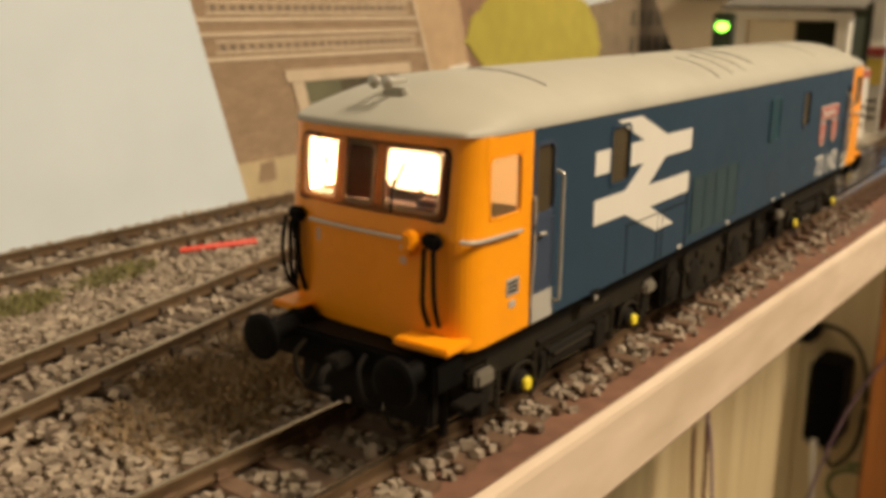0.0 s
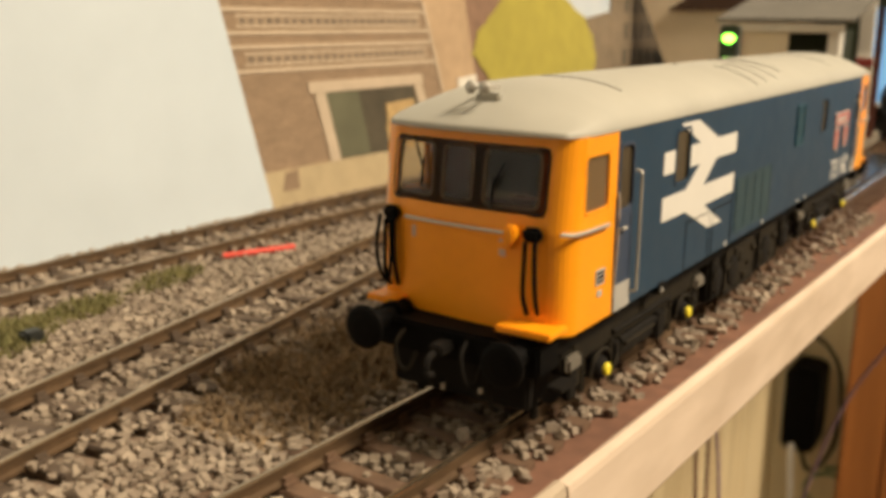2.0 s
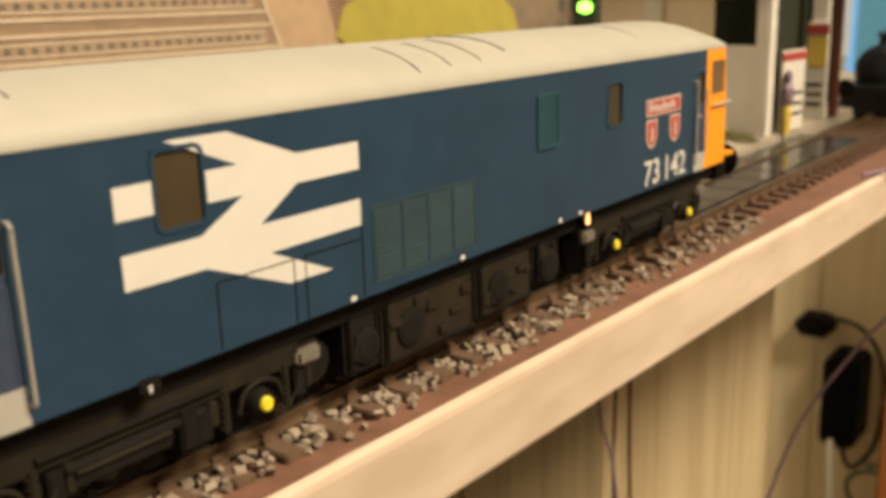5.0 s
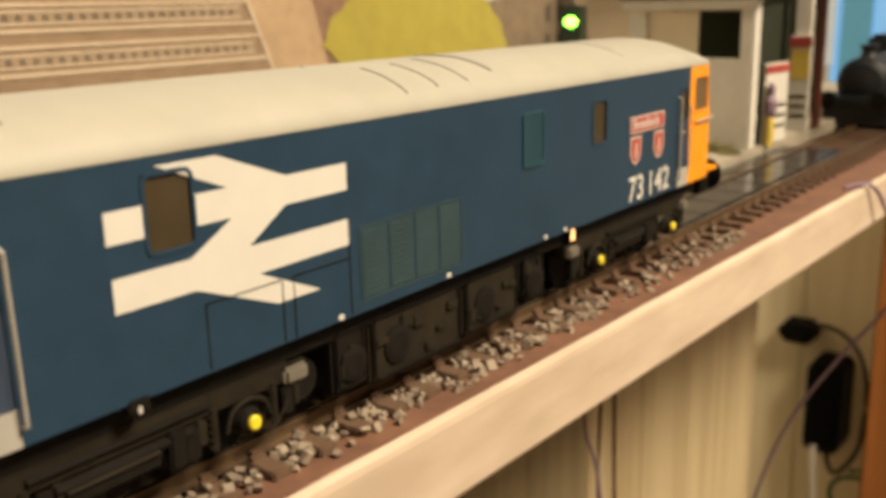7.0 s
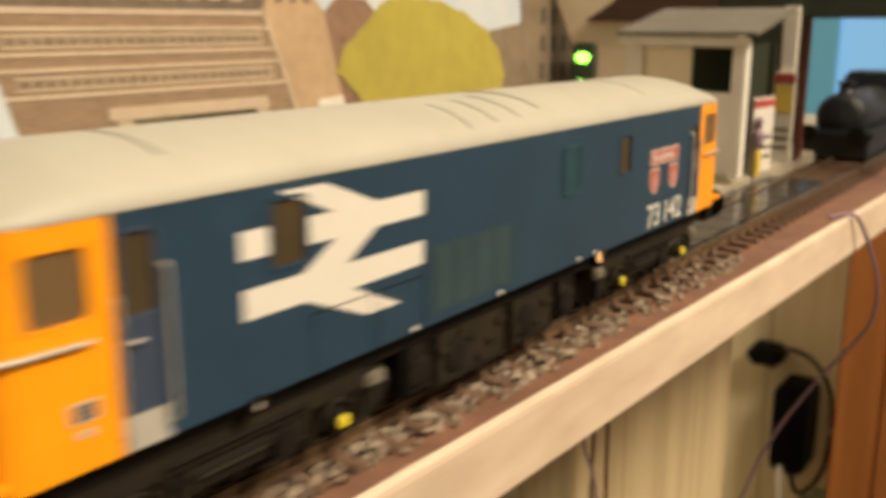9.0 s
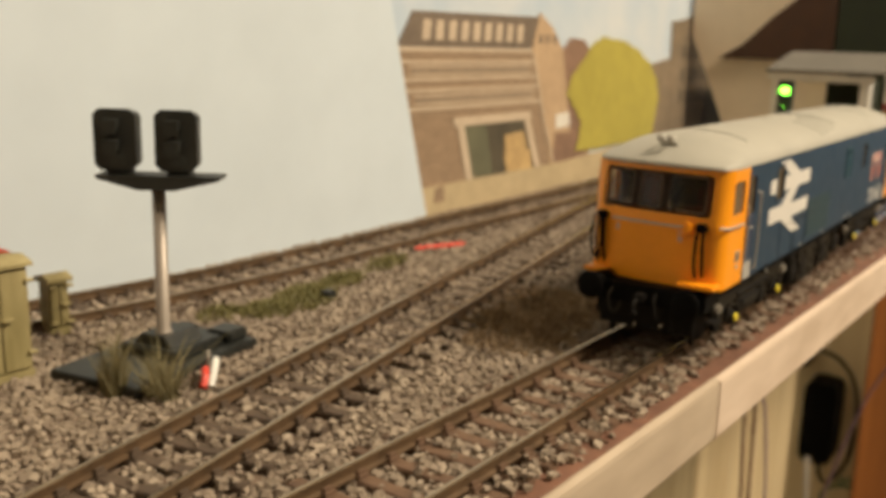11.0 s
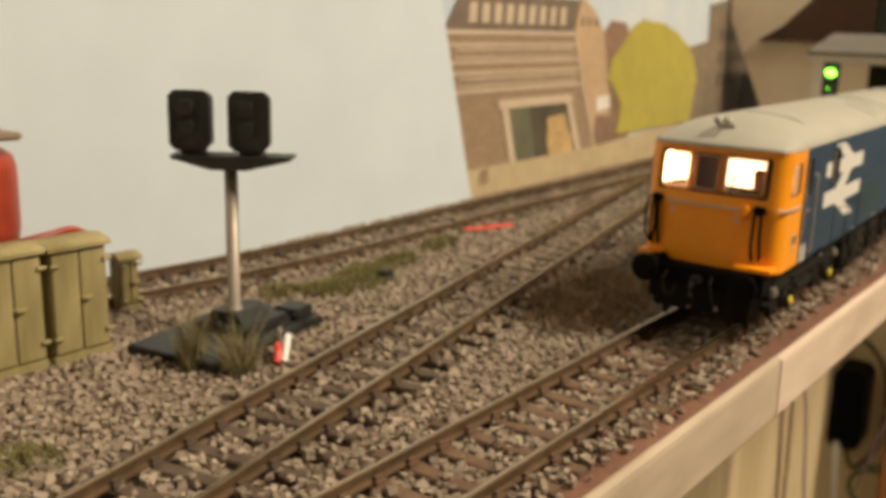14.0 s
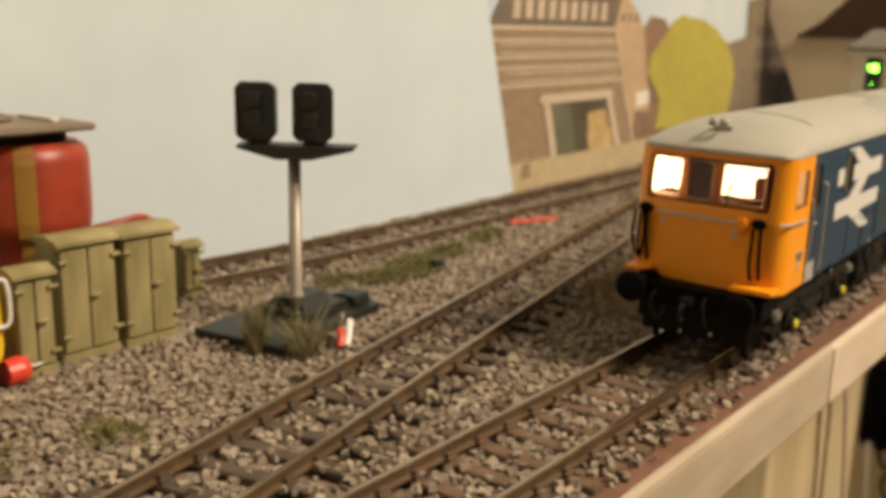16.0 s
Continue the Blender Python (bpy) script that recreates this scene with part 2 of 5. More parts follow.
def box(x0, x1, y0, y1, z0, z1, bevel=0.0, bm=None):
    b = bmesh.new()
    vs = [b.verts.new((x, y, z)) for x in (x0, x1) for y in (y0, y1) for z in (z0, z1)]
    for f in ((0, 1, 3, 2), (4, 6, 7, 5), (0, 4, 5, 1), (2, 3, 7, 6), (0, 2, 6, 4), (1, 5, 7, 3)):
        b.faces.new([vs[i] for i in f])
    if bevel:
        bmesh.ops.bevel(b, geom=b.edges[:], offset=bevel, segments=2, affect="EDGES")
    return merge(bm, b)


def merge(into, b):
    if into is None:
        return b
    me = bpy.data.meshes.new("scratch")
    b.to_mesh(me)
    b.free()
    into.from_mesh(me)
    bpy.data.meshes.remove(me)
    return into


def rod(a, b_, r, seg=10, r2=None, bm=None):
    a, b_ = Vector(a), Vector(b_)
    b = bmesh.new()
    d = b_ - a
    m = Matrix.Translation((a + b_) / 2) @ d.to_track_quat("Z", "Y").to_matrix().to_4x4()
    bmesh.ops.create_cone(b, cap_ends=True, segments=seg, radius1=r, radius2=r if r2 is None else r2, depth=d.length, matrix=m)
    return merge(bm, b)


def lathe(profile, origin, axis="Z", seg=20, bm=None):
    """Turns (radius, height) pairs round an axis through origin."""
    b = bmesh.new()
    rings = []
    for r, h in profile:
        ring = []
        for i in range(seg):
            a = 2 * math.pi * i / seg
            p = (r * math.cos(a), r * math.sin(a), h)
            p = {"Z": p, "X": (p[2], p[0], p[1]), "Y": (p[0], p[2], p[1])}[axis]
            ring.append(b.verts.new(Vector(origin) + Vector(p)))
        rings.append(ring)
    for lo, hi in zip(rings, rings[1:]):
        for i in range(seg):
            b.faces.new((lo[i], lo[(i + 1) % seg], hi[(i + 1) % seg], hi[i]))
    b.faces.new(rings[0])
    b.faces.new(rings[-1])
    return merge(bm, b)


def prism(points, place, d0, d1, bm=None):
    """A flat plate of a polygon; place(a, b, n) maps it into space."""
    b = bmesh.new()
    lo = [b.verts.new(place(x, y, d0)) for x, y in points]
    hi = [b.verts.new(place(x, y, d1)) for x, y in points]
    b.faces.new(lo)
    b.faces.new(hi)
    n = len(points)
    for i in range(n):
        b.faces.new((lo[i], lo[(i + 1) % n], hi[(i + 1) % n], hi[i]))
    return merge(bm, b)


def rounded(a0, a1, b0, b1, r, n=4):
    pts = []
    for cx, cy, s in ((a1 - r, b1 - r, 0), (a0 + r, b1 - r, 90), (a0 + r, b0 + r, 180), (a1 - r, b0 + r, 270)):
        for i in range(n + 1):
            t = radians(s + 90 * i / n)
            pts.append((cx + r * math.cos(t), cy + r * math.sin(t)))
    return pts


def ring(a0, a1, b0, b1, r, w, place, d0, d1, bm=None):
    """A rounded frame of width w round an opening."""
    b = bmesh.new()
    loops = []
    for pts in (rounded(a0 - w, a1 + w, b0 - w, b1 + w, r + w), rounded(a0, a1, b0, b1, r)):
        for d in (d0, d1):
            loops.append([b.verts.new(place(x, y, d)) for x, y in pts])
    n = len(loops[0])
    for p, q in ((0, 1), (1, 3), (3, 2), (2, 0)):
        for i in range(n):
            b.faces.new((loops[p][i], loops[p][(i + 1) % n], loops[q][(i + 1) % n], loops[q][i]))
    return merge(bm, b)


def tube(points, r, seg=8, bm=None):
    pts = [Vector(p) for p in points]
    dense = []
    for i in range(len(pts) - 1):
        p0, p1, p2, p3 = pts[max(i - 1, 0)], pts[i], pts[i + 1], pts[min(i + 2, len(pts) - 1)]
        for k in range(5):
            t = k / 5
            dense.append(0.5 * ((2 * p1) + (p2 - p0) * t + (2 * p0 - 5 * p1 + 4 * p2 - p3) * t * t + (3 * p1 - p0 - 3 * p2 + p3) * t ** 3))
    dense.append(pts[-1])
    b = bmesh.new()
    rings = []
    for i, p in enumerate(dense):
        d = (dense[min(i + 1, len(dense) - 1)] - dense[max(i - 1, 0)]).normalized()
        q = d.to_track_quat("Z", "Y").to_matrix()
        rings.append([b.verts.new(p + q @ Vector((r * math.cos(2 * math.pi * k / seg), r * math.sin(2 * math.pi * k / seg), 0))) for k in range(seg)])
    for lo, hi in zip(rings, rings[1:]):
        for k in range(seg):
            b.faces.new((lo[k], lo[(k + 1) % seg], hi[(k + 1) % seg], hi[k]))
    b.faces.new(rings[0])
    b.faces.new(rings[-1])
    return merge(bm, b)


def shell(path, zs, holes, thick, rake=lambda z: 0.0):
    """A thin wall over a plan polyline, with openings (u0, u1, z0, z1) cut through; u runs along the polyline."""
    pts = [Vector((x, y)) for x, y in path]
    run = [0.0]
    for a, b in zip(pts, pts[1:]):
        run.append(run[-1] + (b - a).length)
    us = sorted({round(u, 4) for u in run} | {round(u, 4) for h in holes for u in h[:2]})
    zz = sorted({*zs, *(z for h in holes for z in h[2:])})

    def at(u):
        i = max(k for k in range(len(run) - 1) if run[k] <= u + 1e-6)
        t = (u - run[i]) / (run[i + 1] - run[i])
        p = pts[i].lerp(pts[i + 1], min(t, 1))
        a = pts[max(0, i - (t < 0.01))]
        d = (pts[min(i + 1 + (t > 0.99), len(pts) - 1)] - a).normalized()
        return p, Vector((-d.y, d.x))
    b = bmesh.new()
    grid = {}
    for i, u in enumerate(us):
        p, n = at(u)
        for j, z in enumerate(zz):
            for s in (0, 1):
                q = p - n * thick * s
                grid[i, j, s] = b.verts.new((q.x, q.y + rake(z) * min(1.0, max(0.0, (8.0 - q.y) / 2.5)), z))

    def solid(i, j):
        if not (0 <= i < len(us) - 1 and 0 <= j < len(zz) - 1):
            return False
        u, z = (us[i] + us[i + 1]) / 2, (zz[j] + zz[j + 1]) / 2
        return not any(h[0] < u < h[1] and h[2] < z < h[3] for h in holes)
    for i in range(len(us) - 1):
        for j in range(len(zz) - 1):
            if not solid(i, j):
                continue
            for s in (0, 1):
                b.faces.new([grid[i + a, j + c, s] for a, c in ((0, 0), (1, 0), (1, 1), (0, 1))])
            for (di, dj), (p, q) in (((-1, 0), ((0, 0), (0, 1))), ((1, 0), ((1, 0), (1, 1))), ((0, -1), ((0, 0), (1, 0))), ((0, 1), ((0, 1), (1, 1)))):
                if not solid(i + di, j + dj):
                    b.faces.new([grid[i + p[0], j + p[1], 0], grid[i + q[0], j + q[1], 0], grid[i + q[0], j + q[1], 1], grid[i + p[0], j + p[1], 1]])
    loose = [v for v in b.verts if not v.link_faces]
    for v in loose:
        b.verts.remove(v)
    return b


def words(name, text, size, matrix, mat, parent, label="", depth=0.08, wide=1.0):
    cu = bpy.data.curves.new(name, "FONT")
    cu.body, cu.size, cu.extrude, cu.align_x, cu.offset = text, size, depth, "LEFT", 0.009 * size
    cu.space_word = 0.6
    tmp = new("scratch_text", cu)
    bpy.context.view_layer.update()
    me = bpy.data.meshes.new_from_object(tmp.evaluated_get(bpy.context.evaluated_depsgraph_get()))
    bpy.data.objects.remove(tmp)
    bm = bmesh.new()
    bm.from_mesh(me)
    for v in bm.verts:
        v.co.x *= wide
    bmesh.ops.transform(bm, matrix=matrix, verts=bm.verts)
    return part(name, bm, mat, parent, label)


# ---- room, baseboard and backdrop ----
def edge_x(y):
    return 18.3 + 0.032 * y


def room():
    def slab(name, a, label, mat):
        tagged(mesh_object(name, box(*a), mat), label, "room", kind="structure")
    slab("floor", (-700, 2300, -2200, 1949, -1050, -1000), "brown carpeted room floor", CARPET)
    slab("ceiling", (-700, 2300, -2200, 1949, 1300, 1350), "off-white plain room ceiling", CEIL)
    slab("wall_west", (-760, -700, -2200, 1949, -1000, 1300), "plain cream room wall behind the layout", WALLP)
    slab("wall_east", (2300, 2360, -2200, 1949, -1000, 1300), "plain cream room wall", WALLP)
    slab("wall_south", (-760, 2360, -2260, -2200, -1000, 1300), "plain cream room wall", WALLP)
    # end wall with the window's opening through it
    b = bmesh.new()
    for x0, x1, z0, z1 in ((-700, -420, -1000, 1300), (330, 2300, -1000, 1300), (-420, 330, -1000, -190), (-420, 330, 430, 1300)):
        bmesh.ops.create_cube(b, size=1, matrix=Matrix.LocRotScale(Vector(((x0 + x1) / 2, 1920, (z0 + z1) / 2)), None, Vector((x1 - x0, 60, z1 - z0))))
    tagged(mesh_object("wall_north", b, WALLP), "plain cream end wall with a window opening", "room", kind="structure")


def baseboard():
    b = bmesh.new()
    ys = [-420, -200, 0, 200, 400, 700]
    top = [[b.verts.new((-420, y, -19.5)), b.verts.new((-420, y, -4.3)), b.verts.new((edge_x(y) - 1.2, y, -4.3)), b.verts.new((edge_x(y) - 1.2, y, -19.5))] for y in ys]
    for p, q in zip(top, top[1:]):
        for k in range(4):
            b.faces.new((p[k], p[(k + 1) % 4], q[(k + 1) % 4], q[k]))
    b.faces.new(top[0])
    b.faces.new(top[-1])
    tagged(mesh_object("ground", b, EARTH), "brown painted baseboard top under the ballast", "ground", kind="structure")
    # timber edging along the front
    t = thing("edging_strip", 0, 0, 0, "pale bare timber strip along the baseboard's front edge", "timber edging")
    rng = random.Random(4)
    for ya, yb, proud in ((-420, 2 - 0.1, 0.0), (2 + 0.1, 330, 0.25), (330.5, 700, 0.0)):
        b = bmesh.new()
        rows = []
        n = int((yb - ya) / 9)
        for i in range(n + 1):
            y = ya + (yb - ya) * i / n
            e = edge_x(y) + proud
            w = rng.uniform(-0.3, 0.3)
            prof = [(e - 1.2, -18.9), (e - 1.2, -4.1 + w * 0.4), (e - 0.5 + w, -3.9 + w * 0.3), (e + 0.6, -4.5 + w * 0.3), (e + 0.8, -5.5), (e + 0.8, -18.0), (e + 0.3, -18.9)]
            rows.append([b.verts.new((x, y, z)) for x, z in prof])
        for p, q in zip(rows, rows[1:]):
            for k in range(7):
                b.faces.new((p[k], p[(k + 1) % 7], q[(k + 1) % 7], q[k]))
        b.faces.new(rows[0])
        b.faces.new(rows[-1])
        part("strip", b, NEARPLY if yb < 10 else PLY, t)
    # painted margin between ballast and strip
    b = bmesh.new()
    rows = []
    for i in range(141):
        y = -300 + 900 * i / 140
        e = edge_x(y)
        rows.append([b.verts.new((e - 9.5 - 17 * min(1, max(0, (y - 100) / 60)) + rng.uniform(-.6, .6), y, -4.25)), b.verts.new((e - 6, y, -3.95 + rng.uniform(-.1, .15))), b.verts.new((e - 1.0 + rng.uniform(-.15, .15), y, -3.9)), b.verts.new((e - 1.0, y, -4.3))])
    for p, q in zip(rows, rows[1:]):
        for k in range(4):
            b.faces.new((p[k], p[(k + 1) % 4], q[(k + 1) % 4], q[k]))
    tagged(mesh_object("trim", b, REDEARTH), "red-brown painted margin beside the front track", "ground", kind="structure")


def under_board():
    t = thing("front_panel", 0, 0, 0, "pine boarded panel below the baseboard", "panel")
    y = -420
    rng = random.Random(8)
    while y < 590:
        w = min(rng.uniform(52, 78), 600 - y)
        # nearer planks take the pine with shade in its colour
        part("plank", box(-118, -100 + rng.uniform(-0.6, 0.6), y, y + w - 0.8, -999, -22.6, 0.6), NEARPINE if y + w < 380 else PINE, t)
        y += w
    t = thing("support_leg", 0, 0, 0, "orange varnished timber post beyond the baseboard", "post")
    for x0, x1 in ((-118, -71), (-70, -20)):
        part("board", box(x0, x1, 1040, 1090, -999, -40, 3), ORANGEWOOD, t)
    t = thing("side_cupboard", 0, 0, 0, "brown wooden cupboard side beyond the layout", "cupboard")
    for k in range(3):
        part("board", box(-420 + k * 97, -324 + k * 97, 1160, 1190, -999, -60, 2), PALEBOARD, t)


def far_end():
    t = thing("window_1", 0, 0, 0, "blue daylit window at the far end of the room", "window")
    tagged(t, kind="structure")
    part("pane", box(-420, 330, 1900, 1904, -160, 430), PALEBLUE, t)
    part("pane", box(-403, -350, 1890, 1899, -160, 430), TEALPANE, t, "teal shaded pane")
    part("window_frame", box(-150, -118, 1880, 1899, -160, 430, 2), PALEWOOD, t)
    for x in (-60, 10, 90):
        part("glazing_bar", box(x, x + 14, 1885, 1899, -160, 430, 2), PALEWOOD, t)
    part("window_sill", box(-420, 330, 1850, 1899, -190, -161, 2), PALEWOOD, t)


def stripes_panel(t):
    place = lambda a, b_, n: (-145 + n, a, b_)

    def sheet(name, pts, mat, d0, d1, label=""):
        return part(name, prism(pts, place, d0, d1), mat, t, label)
    sheet("sky_sheet", [(60, -4), (900, -4), (900, 170), (60, 170)], SKY, -2.0, -0.6, "pale blue printed sky")
    wall = sheet("brick_wall", [(113, -2), (227, -2), (198.5, 66), (94, 66)], BRICK, -0.5, 0.2, "brown printed brick warehouse front")
    sheet("side_wall", [(227.3, -2), (250, -2), (230, 66), (219, 76), (205, 83), (198.8, 66)], SIDEWALL, -0.5, 0.15, "tan printed gable wall")
    sheet("slate_roof", [(94, 66.2), (198, 66.2), (204, 81), (104, 80)], SLATE, -0.5, 0.2, "dark printed slate roof")
    for i in range(9):
        y = 110 + i * 9.2
        sheet("skylight", [(y, 69), (y + 5.4, 69), (y + 6, 77), (y + 0.6, 77)], BAND, 0.2, 0.4)
    left, right = (lambda z: 112.6 - 0.283 * z), (lambda z: 225.6 - 0.42 * z)
    for z0, z1 in ((64.3, 66.1), (59.6, 60.8), (52.6, 53.8), (48.3, 49.5), (40.8, 42.2)):
        sheet("stone_band", [(left(z0), z0), (right(z0), z0), (right(z1), z1), (left(z1), z1)], BAND, 0.2, 0.5)
    for z0, z1 in ((54.8, 58.8), (43.2, 47.2)):
        a, c = left(z0) + 6, right(z0) - 4
        sheet("window_strip", [(a, z0), (c, z0), (c - 1.2, z1), (a - 1.2, z1)], STRIPTONE, 0.2, 0.3)
        for zz in (z0, z1 - 0.7):
            sheet("strip_edge", [(a - 1, zz), (c - 0.6, zz), (c - 0.8, zz + 0.7), (a - 1.2, zz + 0.7)], BAND, 0.3, 0.42)
        n = 24
        for k in range(n):
            y = a + 0.8 + (c - a - 2.6) * k / n
            sheet("printed_arch", [(y, z0 + 1.0), (y + 2.0, z0 + 1.0), (y + 1.8, z1 - 1.5), (y + 0.9, z1 - 1.0), (y, z1 - 1.5)], SLATE, 0.3, 0.38)
    for z0, z1 in ((2, 30), (30.4, 48), (48.4, 64.0)):
        sheet("corner_quoin", [(right(z0) - 0.2, z0 + 8 if z0 < 3 else z0), (right(z0) + 1.6, z0 + 8 if z0 < 3 else z0), (right(z1) + 1.6, z1), (right(z1) - 0.2, z1)], BAND, 0.5, 0.62)
    for k in range(3):
        y = 205 + k * 7
        sheet("gable_window", [(y, 69), (y + 3, 69), (y + 3, 73), (y, 73)], SLATE, 0.15, 0.3)
    sheet("door_leaf", [(150.3, 9.6), (167, 9.4), (160, 32.8), (142.3, 32.8)], LEAFGREEN, 0.4, 0.5, "dull green printed door leaf")
    sheet("doorway", [(150, 9.5), (205, 9), (193, 33), (142, 33)], DARKDOOR, 0.2, 0.4, "dark printed doorway")
    door = [("door_frame", [(134, 33.1), (200, 33.1), (199, 37), (133.4, 37)]), ("door_jamb", [(144.5, 9), (150, 9), (142, 32.9), (136.5, 32.9)]), ("door_jamb", [(205.5, 9), (211, 9), (199, 32.9), (193.5, 32.9)])]
    for n, pts in door:
        sheet(n, pts, BAND, 0.3, 0.7)
    sheet("crate", [(179, 9.6), (203, 9.3), (200, 19), (176, 19)], CRATE, 0.45, 0.7)
    sheet("crate", [(177, 19.2), (197, 19.2), (193, 28), (176, 27)], CRATE, 0.45, 0.75)
    sheet("crate_side", [(120, 2), (128, 2), (127, 9), (121, 8)], BRICK, 0.72, 0.8)
    sheet("quay", [(113, -3), (330, -3), (330, 14), (224, 9.5), (111, 9)], QUAY, 0.2, 0.7, "sandy printed quayside")
    sheet("small_sign", [(226, 27), (241, 28), (239, 35), (225, 34)], OFFWHITE, 0.2, 0.5)
    sheet("printed_clutter", [(224, 9.8), (250, 10), (244, 24), (226, 25)], REDBRICK, 0.2, 0.4)
    sheet("red_building", [(226, 10), (266, 10), (266, 56), (260, 66), (254, 71), (238, 72), (230.5, 66)], REDBRICK, -0.5, 0.1, "red-brown printed brick building")
    rng = random.Random(3)
    outline = [(250, 14), (254, 28), (248, 34), (236, 44), (240, 52), (252, 61), (263, 69), (274, 73), (298, 72), (322, 67), (340, 59), (352, 50), (357, 38), (352, 22), (350, 14)]
    pts = []
    for (a, c), (a2, c2) in zip(outline, outline[1:] + outline[:1]):
        for k in range(4):
            pts.append((a + (a2 - a) * k / 4 + rng.uniform(-.8, .8), c + (c2 - c) * k / 4 + rng.uniform(-.6, .6)))
    sheet("tree", pts, TREE, 0.2, 0.6, "yellow-green printed tree")
    sheet("far_building", [(330, 12), (420, 12), (424, 66), (400, 72), (372, 62), (340, 58)], FARBRICK, -0.5, 0.15, "brown printed brick building")
    sheet("far_building", [(378, 10), (505, 10), (440, 92), (412, 92), (405, 88), (372, 84)], FARBRICK, -0.5, 0.3, "brown printed mill building")
    sheet("mill_shadow", [(436, 14), (500, 14), (478, 42), (440, 40)], DARKDOOR, 0.3, 0.5)
    for i in range(5):
        for j in range(3):
            y, z = 392 + i * 11, 34 + j * 14
            sheet("printed_window", [(y, z), (y + 5, z), (y + 5, z + 8), (y, z + 8)], DARKDOOR, 0.3, 0.4)


def backscene():
    t = thing("backscene", 0, 0, 0, "printed backscene of warehouses, tree and sky on card", "backscene")
    stripes_panel(t)
    t = thing("white_sheet", 0, 0, 0, "plain white card sheet standing behind the rear track", "card")
    place = lambda a, b_, n: (-150 + n, a, b_)
    part("card", prism([(-420, -4), (115, -4), (62, 170), (-420, 170)], place, 0.0, 6.2), CARD, t)


room()
baseboard()
under_board()
far_end()
backscene()


# ---- tracks ----
def curve_a(y):
    return -2.2 - 0.021 * (0 - y) if y < 0 else -2.2 * max(0.0, 1 - y / 60)


def curve_b(y):
    return -58.7 - 0.192 * (y + 5)


def curve_c(y):
    return -123.5 + 0.01 * (y - 20) - (0.0009 * (20 - y) ** 2 if y < 20 else 0)


def track(name, curve, y0, y1, gauge, label, near=None):
    t = thing(name, 0, 0, 0, label, "railway track", "tracks")
    prof = [(-1.1, -2.55), (-1.1, -2.2), (-0.35, -1.9), (-0.35, -0.9), (-0.55, -0.75), (-0.55, -0.14), (-0.27, -0.05)]
    prof = prof + [(-x, z) for x, z in reversed(prof)]
    for s in (-1, 1):
        b = bmesh.new()
        rows = []
        n = int((y1 - y0) / 8)
        for i in range(n + 1):
            y = y0 + (y1 - y0) * i / n
            d = Vector((curve(y + 1) - curve(y - 1), 2)).normalized()
            nx, ny = d.y, -d.x
            rows.append([b.verts.new((curve(y) + nx * (s * gauge / 2 + x), y + ny * (s * gauge / 2 + x), z)) for x, z in prof])
        for p, q in zip(rows, rows[1:]):
            for k in range(14):
                f = b.faces.new((p[k], p[(k + 1) % 14], q[(k + 1) % 14], q[k]))
                f.material_index = 1 if k in (5, 6, 7) else 0
        b.faces.new(rows[0])
        b.faces.new(rows[-1])
        part("rail", b, [RAIL, RAILTOP], t, "brown weathered rail with a worn bright head")
    b = box(-15.5, 15.5, -1.7, 1.7, -4.2, -2.6, 0.25)
    for s in (-1, 1):
        box(s * gauge / 2 - 2.0, s * gauge / 2 + 2.0, -1.2, 1.2, -2.65, -2.0, 0, b)
        box(s * gauge / 2 - 1.5, s * gauge / 2 - 0.9, -0.9, 0.9, -2.3, -1.3, 0, b)
        box(s * gauge / 2 + 0.9, s * gauge / 2 + 1.5, -0.9, 0.9, -2.3, -1.3, 0, b)
    first = part("sleeper", b, SLEEPER if curve is curve_a else OLDSLEEPER, t)
    rng = random.Random(len(name))
    y = y0 + 3
    k = 0
    while y < y1 - 3:
        turn = math.degrees(math.atan2(-(curve(y + 1) - curve(y - 1)), 2)) + rng.uniform(-1, 1)
        ob = first if k == 0 else new("sleeper", first.data)
        ob.parent = t
        ob.matrix_basis = pose(curve(y) * 0.001, y * 0.001, rng.uniform(-0.00012, 0.00005), 0, 0, turn)
        y += 8.2
        k += 1
    return t


track("railway_track", curve_a, -230, 640, 17.2, "brown weathered front track with wooden-look sleepers in ballast")
track("railway_track", curve_b, -230, 210, 17.2, "brown weathered middle track running in at an angle")
track("railway_track", curve_c, -240, 420, 18.5, "brown weathered rear track beside the white sheet")


